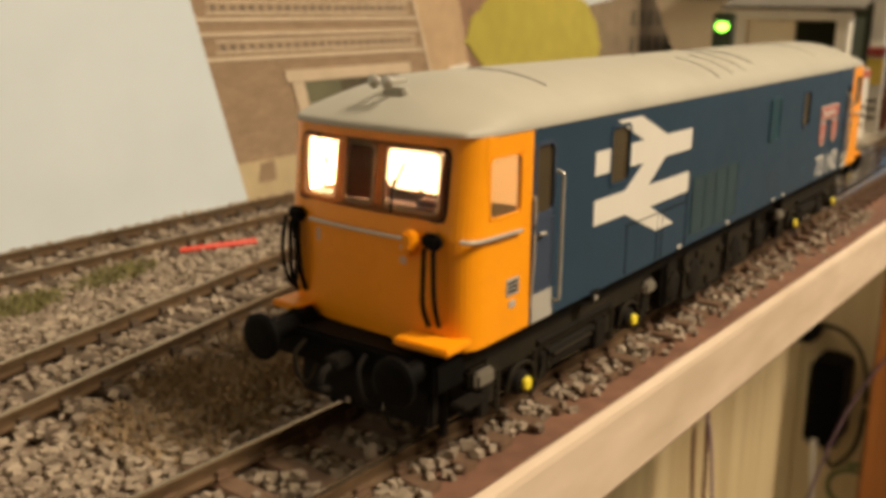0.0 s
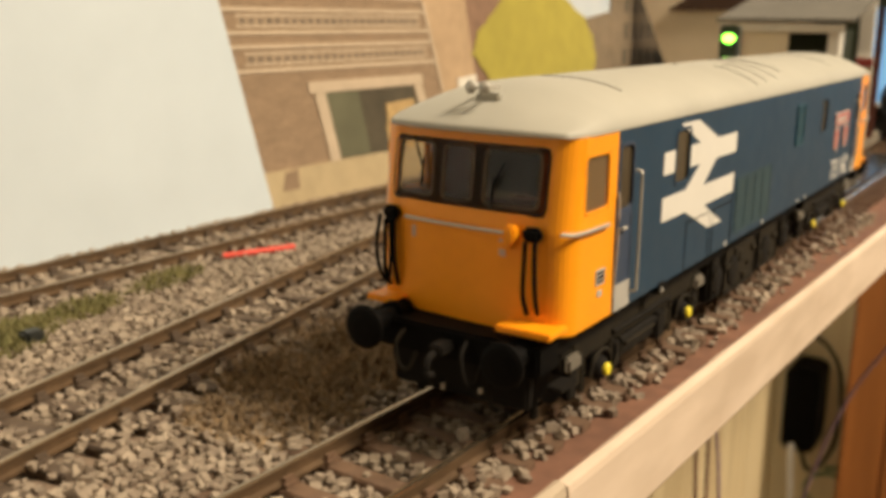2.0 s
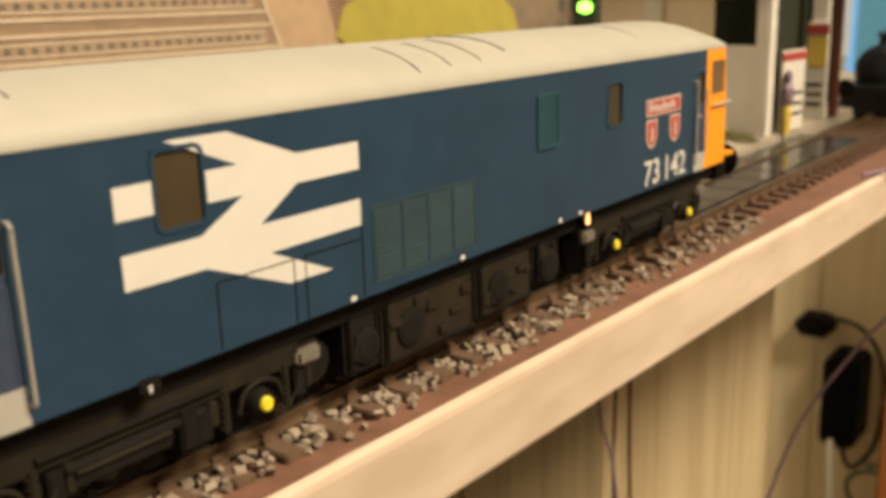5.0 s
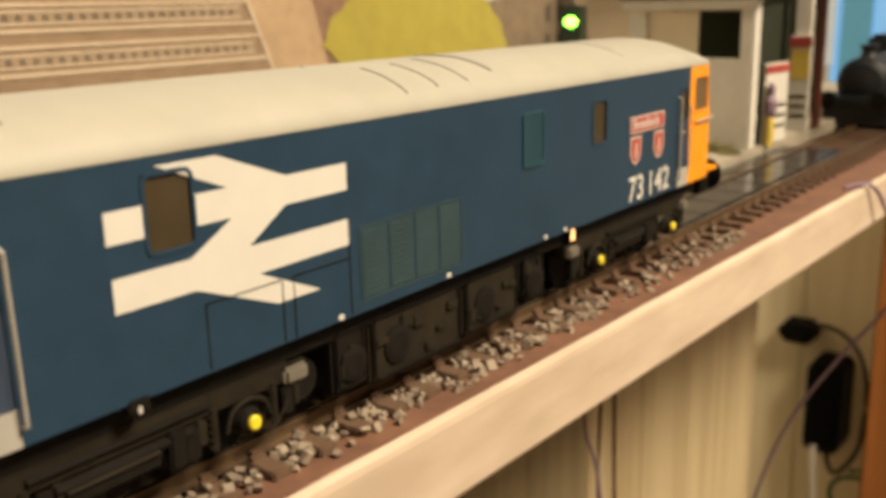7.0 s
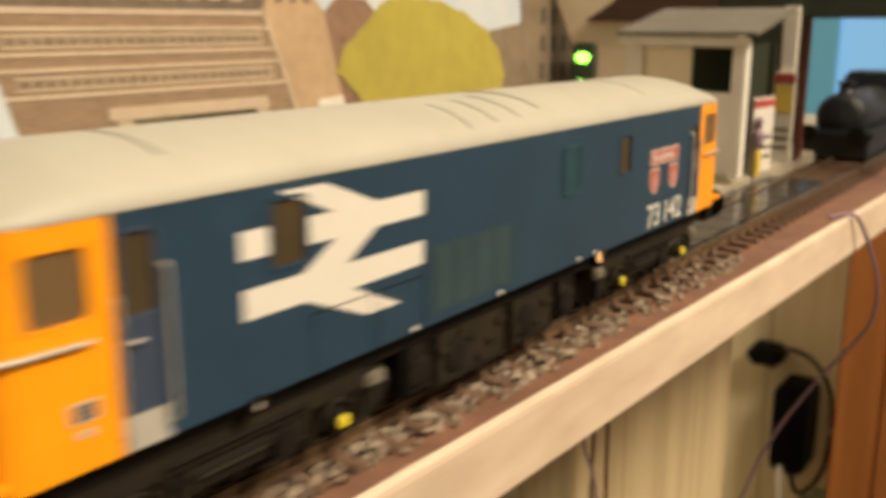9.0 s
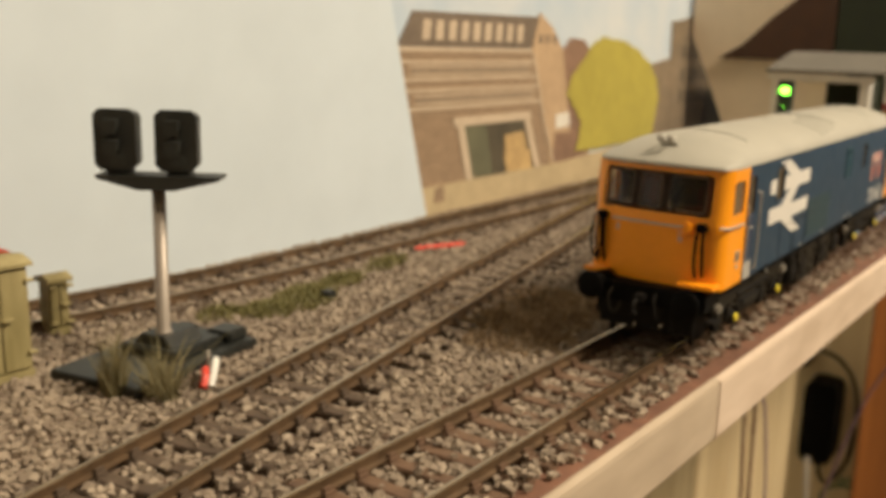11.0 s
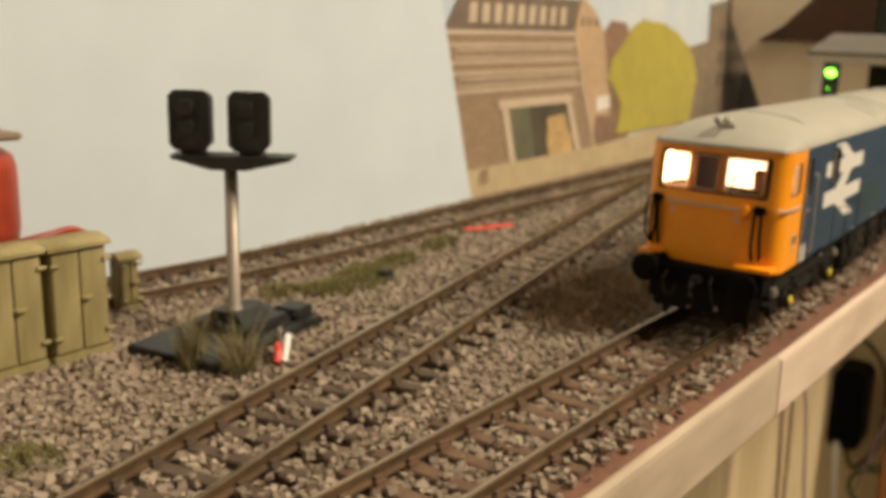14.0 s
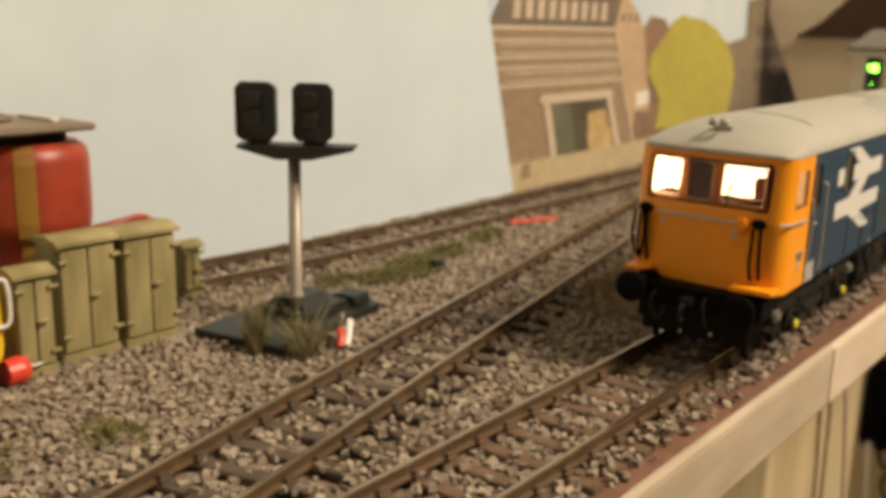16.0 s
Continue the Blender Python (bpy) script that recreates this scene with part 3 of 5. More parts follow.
def ballast():
    rng = np.random.default_rng(7)
    pitch = 1.5
    xs, ys = np.meshgrid(np.arange(-147, 22, pitch), np.arange(-215, 260, pitch))
    x = xs.ravel() + rng.uniform(-.7, .7, xs.size)
    y = ys.ravel() + rng.uniform(-.7, .7, xs.size)
    ok = (x < 18.3 + 0.032 * y - np.where(y < -10, 3.6, 4.7) + rng.uniform(-2.2, 1.6, x.size)) & ~((y > 150) & (x > -10) & ((y > 225) | (rng.uniform(0, 1, x.size) > np.where(x > 14, 0.55, 0.25)))) & ~((y > 60) & (x > -60) & (x < 8) & (rng.uniform(0, 1, x.size) < .5))
    size = rng.uniform(0.62, 1.12, x.size)
    z = np.full(x.size, -3.7)
    for curve, gauge in ((curve_a, 17.2), (curve_b, 17.2), (curve_c, 18.5)):
        cx = np.array([curve(v) for v in y])
        d = np.abs(x - cx)
        ok &= np.abs(d - gauge / 2) > 1.55
        on = d < 15.8
        phase = ((y - (-230 if curve is not curve_c else -240) - 3 + 4.1) % 8.2) - 4.1
        sleeper = on & (np.abs(phase) < 1.9) & (y < (210 if curve is curve_b else 999))
        ok &= ~(sleeper & (rng.uniform(0, 1, x.size) > np.where((d > gauge / 2) & (x > 0), np.where(y > 20, 0.10, 0.42), np.where(d > gauge / 2, 0.30, 0.14))))
        z = np.where(on, z + 0.3, z)
        z = np.where(sleeper, z + 0.75, z)
    z = z + 0.25 * np.sin(x * 0.21 + np.cos(y * 0.13)) + rng.uniform(-0.1, 0.7, x.size)
    x, y, z, size = x[ok], y[ok], z[ok], size[ok]
    n = x.size
    cube = np.array([(a, b, c) for a in (-1, 1) for b in (-1, 1) for c in (-1, 1)], float)
    v = cube[None] * rng.uniform(0.55, 1.15, (n, 1, 3)) + rng.uniform(-0.38, 0.38, (n, 8, 3))
    ang, tip = rng.uniform(0, 6.28, n), rng.uniform(-0.7, 0.7, n)
    c, s = np.cos(ang)[:, None], np.sin(ang)[:, None]
    ct, st = np.cos(tip)[:, None], np.sin(tip)[:, None]
    vx, vy, vz = v[..., 0], v[..., 1] * ct - v[..., 2] * st, v[..., 1] * st + v[..., 2] * ct
    v = np.stack((vx * c - vy * s, vx * s + vy * c, vz * 0.85), -1) * (size * 0.72)[:, None, None]
    v = (v + np.stack((x, y, z), -1)[:, None, :]).reshape(-1, 3) * 0.001
    f = np.array([(0, 1, 3, 2), (4, 6, 7, 5), (0, 4, 5, 1), (2, 3, 7, 6), (0, 2, 6, 4), (1, 5, 7, 3)])
    faces = (f[None] + (np.arange(n) * 8)[:, None, None]).reshape(-1, 4)
    me = bpy.data.meshes.new("ballast")
    me.from_pydata(v.tolist(), [], faces.tolist())
    me.materials.append(STONE)
    tagged(new("ballast", me), "grey-brown loose model ballast chippings", "ballast", kind="stuff")


ballast()


LUG = material("lug_grey", (0.16, 0.14, 0.11), 0.7, var=0.2, scale=300, bump=0.1)
# ---- locomotive ----
LOCO = thing("locomotive", 0, 0, 0, "blue and yellow model electro-diesel locomotive with grey roof", "locomotive")
CX, HW = 1.0, 16.3
XR, XL = CX + HW, CX - HW
ZB, ZE = 15.8, 42.7
Y0, Y1 = 1.8, 203.8
side_r = lambda a, b_, n: (XR + n, a, b_)
side_l = lambda a, b_, n: (XL - n, a, b_)


def front_line(x):
    return Y0 + 1.4 - 0.055 * (x - CX) + 1.6 * abs((x - CX) / HW) ** 3


def rake(z):
    return max(0.0, z - 30.0) * 0.14


def cab_path(rear=False):
    pts = [(XR, 18.0), (XR, 12.0)]
    yr, yl = front_line(XR - 4.0), front_line(XL + 4.0)
    for k in range(9):
        a = radians(90 * k / 8)
        pts.append((XR - 4.0 * (1 - math.cos(a) ** 0.8), yr + 4.2 * (1 - math.sin(a) ** 0.8)))
    pts.pop()
    for i in range(17):
        x = XR - 4.0 - (2 * HW - 8.0) * i / 16
        pts.append((x, front_line(x)))
    for k in range(1, 9):
        a = radians(90 - 90 * k / 8)
        pts.append((XL + 4.0 * (1 - math.cos(a) ** 0.8), yl + 4.2 * (1 - math.sin(a) ** 0.8)))
    pts += [(XL, 12.0), (XL, 18.0)]
    return pts


def run_at(path, x):
    """Distance along the cab's plan at which its front reaches x."""
    u = 0.0
    for (ax, ay), (bx, by) in zip(path, path[1:]):
        d = math.hypot(bx - ax, by - ay)
        if bx <= x < ax:
            return u + d * (ax - x) / (ax - bx)
        u += d
    return u


WINDOWS = ((-11.6, -4.9), (-3.4, 2.0), (3.7, 12.6))


def cab(front=True):
    path = cab_path()
    total = sum(math.hypot(b[0] - a[0], b[1] - a[1]) for a, b in zip(path, path[1:]))
    holes = [(18 - 15.4, 18 - 7.6, 32.0, 40.2), (total - 10.4, total - 0.7, 32.0, 40.2), (run_at(path, 12.8), run_at(path, -12.0), 32.2, 41.3)]
    b = shell(path, [ZB, 20, 25, 29, 30, 32.2, 36, 40.2, ZE], holes, 0.9, rake)
    if not front:
        for v in b.verts:
            v.co.y = Y0 + Y1 - v.co.y
    name = "cab"
    ob = part(name, b, YELLOW, LOCO, "bright orange-yellow cab")

    def face(a, z, n):
        y = front_line(a) + rake(z) - n
        return (a, y if front else Y0 + Y1 - y, z)
    # black windscreen surround with three openings
    sur = part("windscreen_surround", ring(-12.4, 13.4, 32.4, 41.0, 0.9, 0.3, face, -0.5, 0.2), SURROUND, ob, "black windscreen surround")
    spans = [-12.5, WINDOWS[0][0], WINDOWS[0][1], WINDOWS[1][0], WINDOWS[1][1], WINDOWS[2][0], WINDOWS[2][1], 13.5]
    for i in range(0, 8, 2):
        part("pillar", prism([(spans[i], 32.2), (spans[i + 1], 32.2), (spans[i + 1], 41.2), (spans[i], 41.2)], face, -0.5, 0.14), SMOKYBAND, sur)
    for w in WINDOWS:
        part("sill", prism([(w[0], 32.2), (w[1], 32.2), (w[1], 33.0), (w[0], 33.0)], face, -0.5, 0.14), SMOKYBAND, sur)
        part("header", prism([(w[0], 40.7), (w[1], 40.7), (w[1], 41.2), (w[0], 41.2)], face, -0.5, 0.14), SMOKYBAND, sur)
    for w in WINDOWS:
        part("window_rubber", ring(w[0] + 0.3, w[1] - 0.3, 33.2, 40.5, 0.9, 0.38, face, 0.0, 0.24), RIM, ob, "clear moulded window rim")
        o = part("windscreen_pane", prism(rounded(w[0], w[1], 33.0, 40.7, 0.6), face, -0.3, -0.02), GLASS, ob)
        o.visible_shadow = False
    for y0, y1, pl in ((7.6, 15.4, side_r), (7.6, 17.3, side_l)):
        if not front:
            y0, y1 = Y0 + Y1 - y1, Y0 + Y1 - y0
        part("side_window_frame", ring(y0 + 0.3, y1 - 0.3, 32.3, 39.9, 0.8, 0.36, pl, -0.6, 0.06), YELLOW, ob)
        o = part("side_window_pane", prism(rounded(y0 + 0.1, y1 - 0.1, 32.1, 40.1, 0.5), pl, -0.5, -0.25), SMOKE if pl is side_r else GLASS, ob)
        o.visible_shadow = False
    # waist rails
    ym = (lambda y: y) if front else (lambda y: Y0 + Y1 - y)
    part("waist_rail", tube([(x, ym(front_line(x) - 0.45), 29.6) for x in (-9.5, -4, 0, 4, 8.6)], 0.26), SILVER, ob, "thin silver waist handrail")
    part("waist_rail", tube([(XR - 1.0, ym(2.9), 30.3), (XR + 0.35, ym(5.2), 30.1), (XR + 0.4, ym(14.8), 29.8)], 0.3), SILVER, ob, "thin silver waist handrail")
    # lower lips either side of the coupling
    part("step_lip", box(8.6, XR - 0.2, min(ym(-0.8), ym(4.6)), max(ym(-0.8), ym(4.6)), 16.6, 17.6, 0.2), YELLOW, ob)
    part("step_lip", box(XL + 0.4, XL + 6.0, min(ym(1.2), ym(7)), max(ym(1.2), ym(7)), 16.6, 17.6, 0.2), YELLOW, ob)
    if not front:
        return ob
    # jumper cables and lamp bracket
    for x, dy in ((12.4, 0), (-12.1, 0.6)):
        j = part("jumper_head", box(x - 1.4, x + 1.4, front_line(x) - 1.6, front_line(x) + 0.1, 28.9, 30.9, 0.5), BLACK, ob, "black rubber jumper cable head")
        for k, (dx, low) in enumerate(((-0.9, 18.6), (0.9, 18.9))):
            part("jumper_cable", tube([(x + dx * 0.8, front_line(x) - 1.4, 29.0), (x + dx * 0.9, front_line(x) - 1.5, 25), (x + dx * 1.05, front_line(x) - 1.3, 21.5), (x + dx * 0.9, front_line(x) - 0.3, low)], 0.33), BLACK, j)
        if x < 0:
            part("jumper_cable", tube([(x - 1.8, front_line(x) - 1.2, 29.5), (x - 2.3, front_line(x) - 1.6, 25), (x - 2.0, front_line(x) - 1.2, 21), (x - 0.6, front_line(x) - 1.0, 19.6), (x + 0.2, front_line(x) - 1.4, 24), (x, front_line(x) - 1.4, 29)], 0.3), BLACK, j)
    b = box(8.5, 10.2, front_line(9) - 1.9, front_line(9), 28.4, 30.9, 0.3)
    box(7.6, 9.6, front_line(9) - 1.6, front_line(9), 27.6, 28.4, 0.2, b)
    part("lamp_bracket", b, YELLOW, ob, "moulded yellow lamp bracket")
    part("warning_label", box(7.0, 8.0, front_line(7.5) - 0.12, front_line(7.5) + 0.3, 26.2, 28.6), PINK, ob)
    part("warning_label", box(-8.4, -7.7, front_line(-8) - 0.12, front_line(-8) + 0.3, 26.8, 28.4), PINK, ob)
    e = part("works_plate", box(XR - 0.2, XR + 0.12, 12.0, 15.0, 21.3, 23.6), ALU, ob, "small grey data panel")
    for k in range(3):
        part("lettering_bar", box(XR + 0.1, XR + 0.2, 12.3, 14.7, 21.7 + k * 0.6, 22.0 + k * 0.6), BLACK, e)
    part("works_plate", box(XR - 0.2, XR + 0.12, 12.7, 14.2, 19.6, 20.5), ALU, ob)
    # wipers
    for x0, z0, x1, z1 in ((-8.6, 41.3, -6.6, 37.0), (7.2, 39.0, 5.6, 35.2)):
        b = tube([face(x0, z0, 0.6), face((x0 + x1) / 2, (z0 + z1) / 2, 0.75), face(x1, z1, 0.6)], 0.16)
        tube([face(x1 + 0.1, z1 + 1.6, 0.6), face(x1, z1, 0.65), face(x1 - 0.05, z1 - 2.6, 0.6)], 0.2, bm=b)
        part("wiper", b, BLACK, ob, "black windscreen wiper")
    return ob


def cab_inside():
    b = box(XL + 1.0, XR - 1.0, 18.6, 19.6, ZB, 43.2)
    part("bulkhead", b, CABIN, LOCO, "brown cab rear bulkhead")
    part("cab_floor", box(XL + 1.0, XR - 1.0, 8.8, 18.5, 26.0, 27.0), CABIN, LOCO)
    b = box(XL + 1.2, XR - 1.2, 6.8, 10.2, 27.2, 32.6, 0.4)
    box(5.5, 11.0, 8.0, 10.6, 32.6, 33.4, 0.2, b)
    part("control_desk", b, SEAT, LOCO, "brown control desk")
    for x in (-8.0, 8.6):
        b = box(x - 2.6, x + 2.6, 12.0, 16.4, 29.6, 30.9, 0.5)
        box(x - 2.5, x + 2.5, 15.8, 17.0, 30.9, 37.0 if x > 0 else 33.5, 0.5, b)
        box(x - 0.8, x + 0.8, 13.5, 15.0, 27.0, 29.6, 0.2, b)
        part("driver_seat", b, SEAT, LOCO, "maroon cab seat")
    part("corridor_post", box(-5.9, 1.0, 6.9, 7.6, 32.7, 42.4, 0.3), SEAT, LOCO, "dark brown corridor partition")
    part("cab_ceiling", box(XL + 1.0, XR - 1.0, 7.2, 18.5, 42.7, 43.2), CABIN, LOCO)
    # two lamp panels: one before the bulkhead turns over, one on the far wall folds up under the ceiling
    back = part("cab_lamp", box(XL + 1.4, XR - 1.4, -0.25, 0.25, -5.0, 5.0), CABIN, LOCO, "lamp panel of the cab")
    part("lamp_lens", box(XL + 1.7, XR - 1.7, -0.36, -0.252, -4.7, 4.7), SOFTGLOW, back, "glowing warm white lens")
    wall = part("cab_lamp", box(-0.25, 0.25, -4.4, 4.4, -10.0, 0.0), CABIN, LOCO, "lamp panel of the cab")
    part("lamp_lens", box(0.252, 0.36, -4.2, 4.2, -9.8, -0.3), GLOW, wall, "glowing warm white lens")
    return back, wall


def body():
    ra, rb = 18.0, Y0 + Y1 - 18.0
    for side, x in ((side_r, XR), (side_l, XL)):
        right = side is side_r
        path = [(x, rb), (x, ra)] if right else [(x, ra), (x, rb)]
        span = [(18.6, 23.8, 30.8, 40.6), (40.8, 47.5, 31.6, 40.7), (141.6, 147.4, 30.6, 39.2), (182.4, 186.4, 30.6, 38.2)]
        holes = [(rb - b_, rb - a, c, d) if right else (a - ra, b_ - ra, c, d) for a, b_, c, d in span]
        ob = part("body_side", shell(path, [ZB, 24, 33, ZE], holes, 1.0), BLUE, LOCO, "dark blue locomotive side")
        for a, b_, c, d in span:
            part("window_frame", ring(a + 0.3, b_ - 0.3, c + 0.3, d - 0.3, 0.9, 0.5, side, -0.6, 0.14), BLUE if a > 40 else DOORBLUE, ob)
            o = part("window_pane", prism(rounded(a + 0.05, b_ - 0.05, c + 0.05, d - 0.05, 0.5), side, -0.5, -0.25), AMBERPANE, ob, "brown tinted window")
            o.visible_shadow = False
        if not right:
            continue
        # cab doors with handrails and kick plates
        for y0, y1, front in ((18.4, 24.0, True), (181.6, 187.2, False)):
            d = part("cab_door", ring(y0 + 0.8, y1 - 0.8, 20.5 if front else 19.0, 30.0, 0.3, 0.7, side, 0.0, 0.2), DOORBLUE, ob, "dark blue cab door")
            part("door_panel", prism([(y0 + 0.3, 20.2), (y1 - 0.3, 20.2), (y1 - 0.3, 30.4), (y0 + 0.3, 30.4)], side, 0.02, 0.12), DOORBLUE, d)
            part("kick_plate", prism([(y0, ZB + 0.1), (y1, ZB + 0.1), (y1, 20.0), (y0, 20.0)], side, 0.0, 0.22), ALU, d, "light grey kick plate")
            part("door_handle", tube([(XR + 0.5, y0 + 1.0, 28.4), (XR + 0.7, y0 + 1.8, 28.4), (XR + 0.5, y0 + 2.4, 28.3)], 0.3), SILVER, d)
            yh = 24.2 if front else 180.4
            part("handrail", tube([(XR + 0.2, yh, 36.4), (XR + 1.1, yh, 36.1), (XR + 1.2, yh, 35.4), (XR + 1.2, yh, 34), (XR + 1.2, yh, 20), (XR + 1.2, yh, 18.9), (XR + 1.1, yh, 18.2), (XR + 0.2, yh, 17.9)], 0.24), SILVER, ob, "grey vertical handrail")
            yh2 = 18.1 if front else 187.5
            part("handrail", tube([(XR + 0.1, yh2, 33.4), (XR + 0.45, yh2, 33.0), (XR + 0.45, yh2, 25), (XR + 0.1, yh2, 18.2)], 0.18), ALU, ob)
        # double arrow emblem, slots and all
        arrow = [(42.6, 41.5), (51.2, 41.5), (61.8, 37.5), (72.8, 37.5), (72.8, 33.8), (61.5, 33.8), (55.2, 29.8), (72.9, 29.8), (72.9, 26.2), (56.4, 26.0), (66.8, 21.4), (59.2, 21.4), (46.8, 26.3), (36.0, 26.3), (36.0, 30.2), (46.4, 30.2), (52.9, 33.8), (47.4, 33.8), (47.4, 37.5), (52.4, 37.5)]
        part("double_arrow", prism(arrow, side, -0.02, 0.07), WHITE, ob, "large off-white double arrow emblem")
        part("double_arrow_block", prism([(35.8, 37.5), (40.6, 37.5), (40.6, 33.9), (35.8, 33.9)], side, -0.02, 0.07), WHITE, ob)
        # grilles, vents and panel joints
        g = part("grille_frame", ring(75.0, 98.6, 17.6, 28.0, 0.3, 0.3, side, -0.02, 0.12), GRILLE, ob, "blue-green grille frame")
        for k in range(4):
            a = 75.2 + k * 5.9
            q = part("grille_panel", prism([(a, 17.8), (a + 5.5, 17.8), (a + 5.5, 27.8), (a, 27.8)], side, -0.02, 0.08), GRILLE, g)
            for r in range(12):
                part("slat", prism([(a + 0.2, 18.1 + r * 0.8), (a + 5.3, 18.1 + r * 0.8), (a + 5.3, 18.5 + r * 0.8), (a + 0.2, 18.5 + r * 0.8)], side, 0.06, 0.16), GRILLE, q)
        v = part("side_vent", ring(117.2, 123.3, 30.4, 39.0, 0.3, 0.4, side, -0.02, 0.35), BLUE2, ob, "teal louvred side vent")
        for r in range(14):
            z = 30.6 + r * 0.6
            part("slat", prism([(117.3, z), (123.2, z), (123.2, z + 0.35), (117.3, z + 0.35)], side, 0.0, 0.2), BLUE2, v)
        for a, c, d in ((47.8, 16.2, 24.2), (59.9, 16.0, 24.2), (61.9, 16.0, 24.2), (72.6, 16.2, 30.0)):
            part("panel_joint", prism([(a, c), (a + 0.22, c), (a + 0.22, d), (a, d)], side, 0.0, 0.085), FRAME, ob)
        for a0, a1, z in ((47.8, 60.0, 24.2), (61.9, 72.6, 24.2)):
            part("panel_joint", prism([(a0, z), (a1, z), (a1, z + 0.2), (a0, z + 0.2)], side, 0.0, 0.085), FRAME, ob)
        # nameplate, crests and number
        plate = part("nameplate", prism(rounded(157.4, 173.6, 30.9, 34.3, 0.3), side, -0.02, 0.25), PINK, ob, "pale-edged red nameplate")
        part("nameplate_field", prism(rounded(157.9, 173.1, 31.3, 33.9, 0.2), side, 0.2, 0.3), MAROON, plate)
        turn = Matrix(((0, 0, 1, 0), (1, 0, 0, 0), (0, 1, 0, 0), (0, 0, 0, 1)))
        words("nameplate_lettering", "Broadlands", 2.7, Matrix.Translation((XR + 0.32, 158.4, 31.8)) @ turn, WHITE, plate, "pale raised letters", 0.05, 1.02)
        for a in (157.6, 168.6):
            sh = [(a, 30.2), (a, 26.5), (a + 1.0, 25.0), (a + 2.5, 24.3), (a + 4.0, 25.0), (a + 5.0, 26.5), (a + 5.0, 30.2)]
            c = part("crest", prism(sh, side, -0.02, 0.2), PINK, ob, "small red and cream crest")
            inner = [(a + 2.5 + (p - a - 2.5) * 0.8, 27.6 + (q - 27.6) * 0.82) for p, q in sh]
            part("crest_field", prism(inner, side, 0.15, 0.26), MAROON, c)
            part("crest_device", prism([(a + 1.9, 25.8), (a + 3.1, 25.8), (a + 2.9, 28.8), (a + 2.1, 28.8)], side, 0.2, 0.32), PINK, c)
        words("running_number", "73 142", 7.3, Matrix.Translation((XR + 0.06, 157.2, 16.8)) @ turn, WHITE, ob, "white running number", 0.04, 1.04)
        for y in (69.9, 94.6, 123.9, 131.0):
            part("lifting_mark", prism([(y, 16.0), (y + 1.0, 16.0), (y + 1.0, 16.7), (y, 16.7)], side, 0.0, 0.15), WHITE, ob)
    # solebar and inner core keep the body closed
    part("solebar", box(XL + 2.6, XR - 2.6, 3.0 + 3, Y1 - 4, 12.0, ZB - 0.05, 0.3), FRAME, LOCO, "black solebar")
    part("inner_core", box(XL + 4, XR - 4, 27, Y1 - 22, 16, 41.5, 0.3), CABIN, LOCO)


def roof():
    b = bmesh.new()
    rows = []
    ya, yb = 3.2, Y1 - 1.4
    ys = [ya + 21 * (i / 12) ** 1.5 for i in range(13)] + [32, 50, 75, 102, 130, 155, 175] + [yb - 21 * (i / 12) ** 1.5 for i in range(12, -1, -1)]
    nx = 28
    for y in ys:
        d = min(y - ya, yb - y)
        g = math.sin(math.pi / 2 * min(d / 18.0, 1)) ** 0.85
        row = []
        for i in range(nx + 1):
            s = -1 + 2 * i / nx
            s = math.copysign(abs(s) ** 0.75, s)
            squeeze = 1 - 0.10 * (1 - min(d / 7.0, 1)) ** 2
            x = CX + (HW + 0.15) * s * squeeze
            fx = max(0.0, 1 - abs(s) ** 2.2) ** 0.64
            row.append(b.verts.new((x, y + (max(0, 1 - d / 6) * (2.2 * abs(s) ** 3 - 0.055 * (x - CX)) * (1 if y < 100 else -1)), ZE + 0.6 + 5.8 * fx * g)))
        rows.append(row)
    for p, q in zip(rows, rows[1:]):
        for i in range(nx):
            b.faces.new((p[i], p[i + 1], q[i + 1], q[i]))
    rim = [e for e in b.edges if e.is_boundary]
    ext = bmesh.ops.extrude_edge_only(b, edges=rim)
    for v in (g for g in ext["geom"] if isinstance(g, bmesh.types.BMVert)):
        v.co.z = ZE - 0.02
    ob = part("roof", b, ROOF, LOCO, "pale warm grey domed roof", smooth=True)

    def z_at(x):
        return ZE + 0.68 + 5.8 * max(0.0, 1 - abs((x - CX) / (HW + 0.15)) ** 2.2) ** 0.64
    for y, x0, x1, w in ((29.0, -1, 12.5, 0.12), (88.0, 7, 16.0, 0.11), (96.0, 6, 15.5, 0.11), (104.0, 4, 15.2, 0.11), (113.0, -3, 13.5, 0.16), (160.0, -13, 14, 0.08)):
        part("roof_joint", tube([(x0 + (x1 - x0) * k / 10, y, z_at(x0 + (x1 - x0) * k / 10) - 0.08) for k in range(11)], w, 6), UNDER, ob)
    for y in (82, 110, 148, 170):
        part("roof_eyelet", box(CX - 0.4, CX + 0.4, y - 0.5, y + 0.5, 48.4, 49.4, 0.2), ROOF, ob)
    h = part("horn_bracket", box(-1.2, 2.8, 9.2, 10.8, 45.6, 47.6, 0.3), ROOF, ob)
    for dy in (-1.1, 1.1):
        bm = lathe([(0.3, 0), (0.35, 2.2), (0.5, 3.0), (0.9, 3.7), (0.95, 3.9)], (0.8 + dy, 10.5, 48.5), "Y", 14)
        for v in bm.verts:
            v.co.y = 2 * 10.5 - v.co.y
        part("horn", bm, SILVER, h, "small chrome horn trumpet", smooth=True)
    return ob


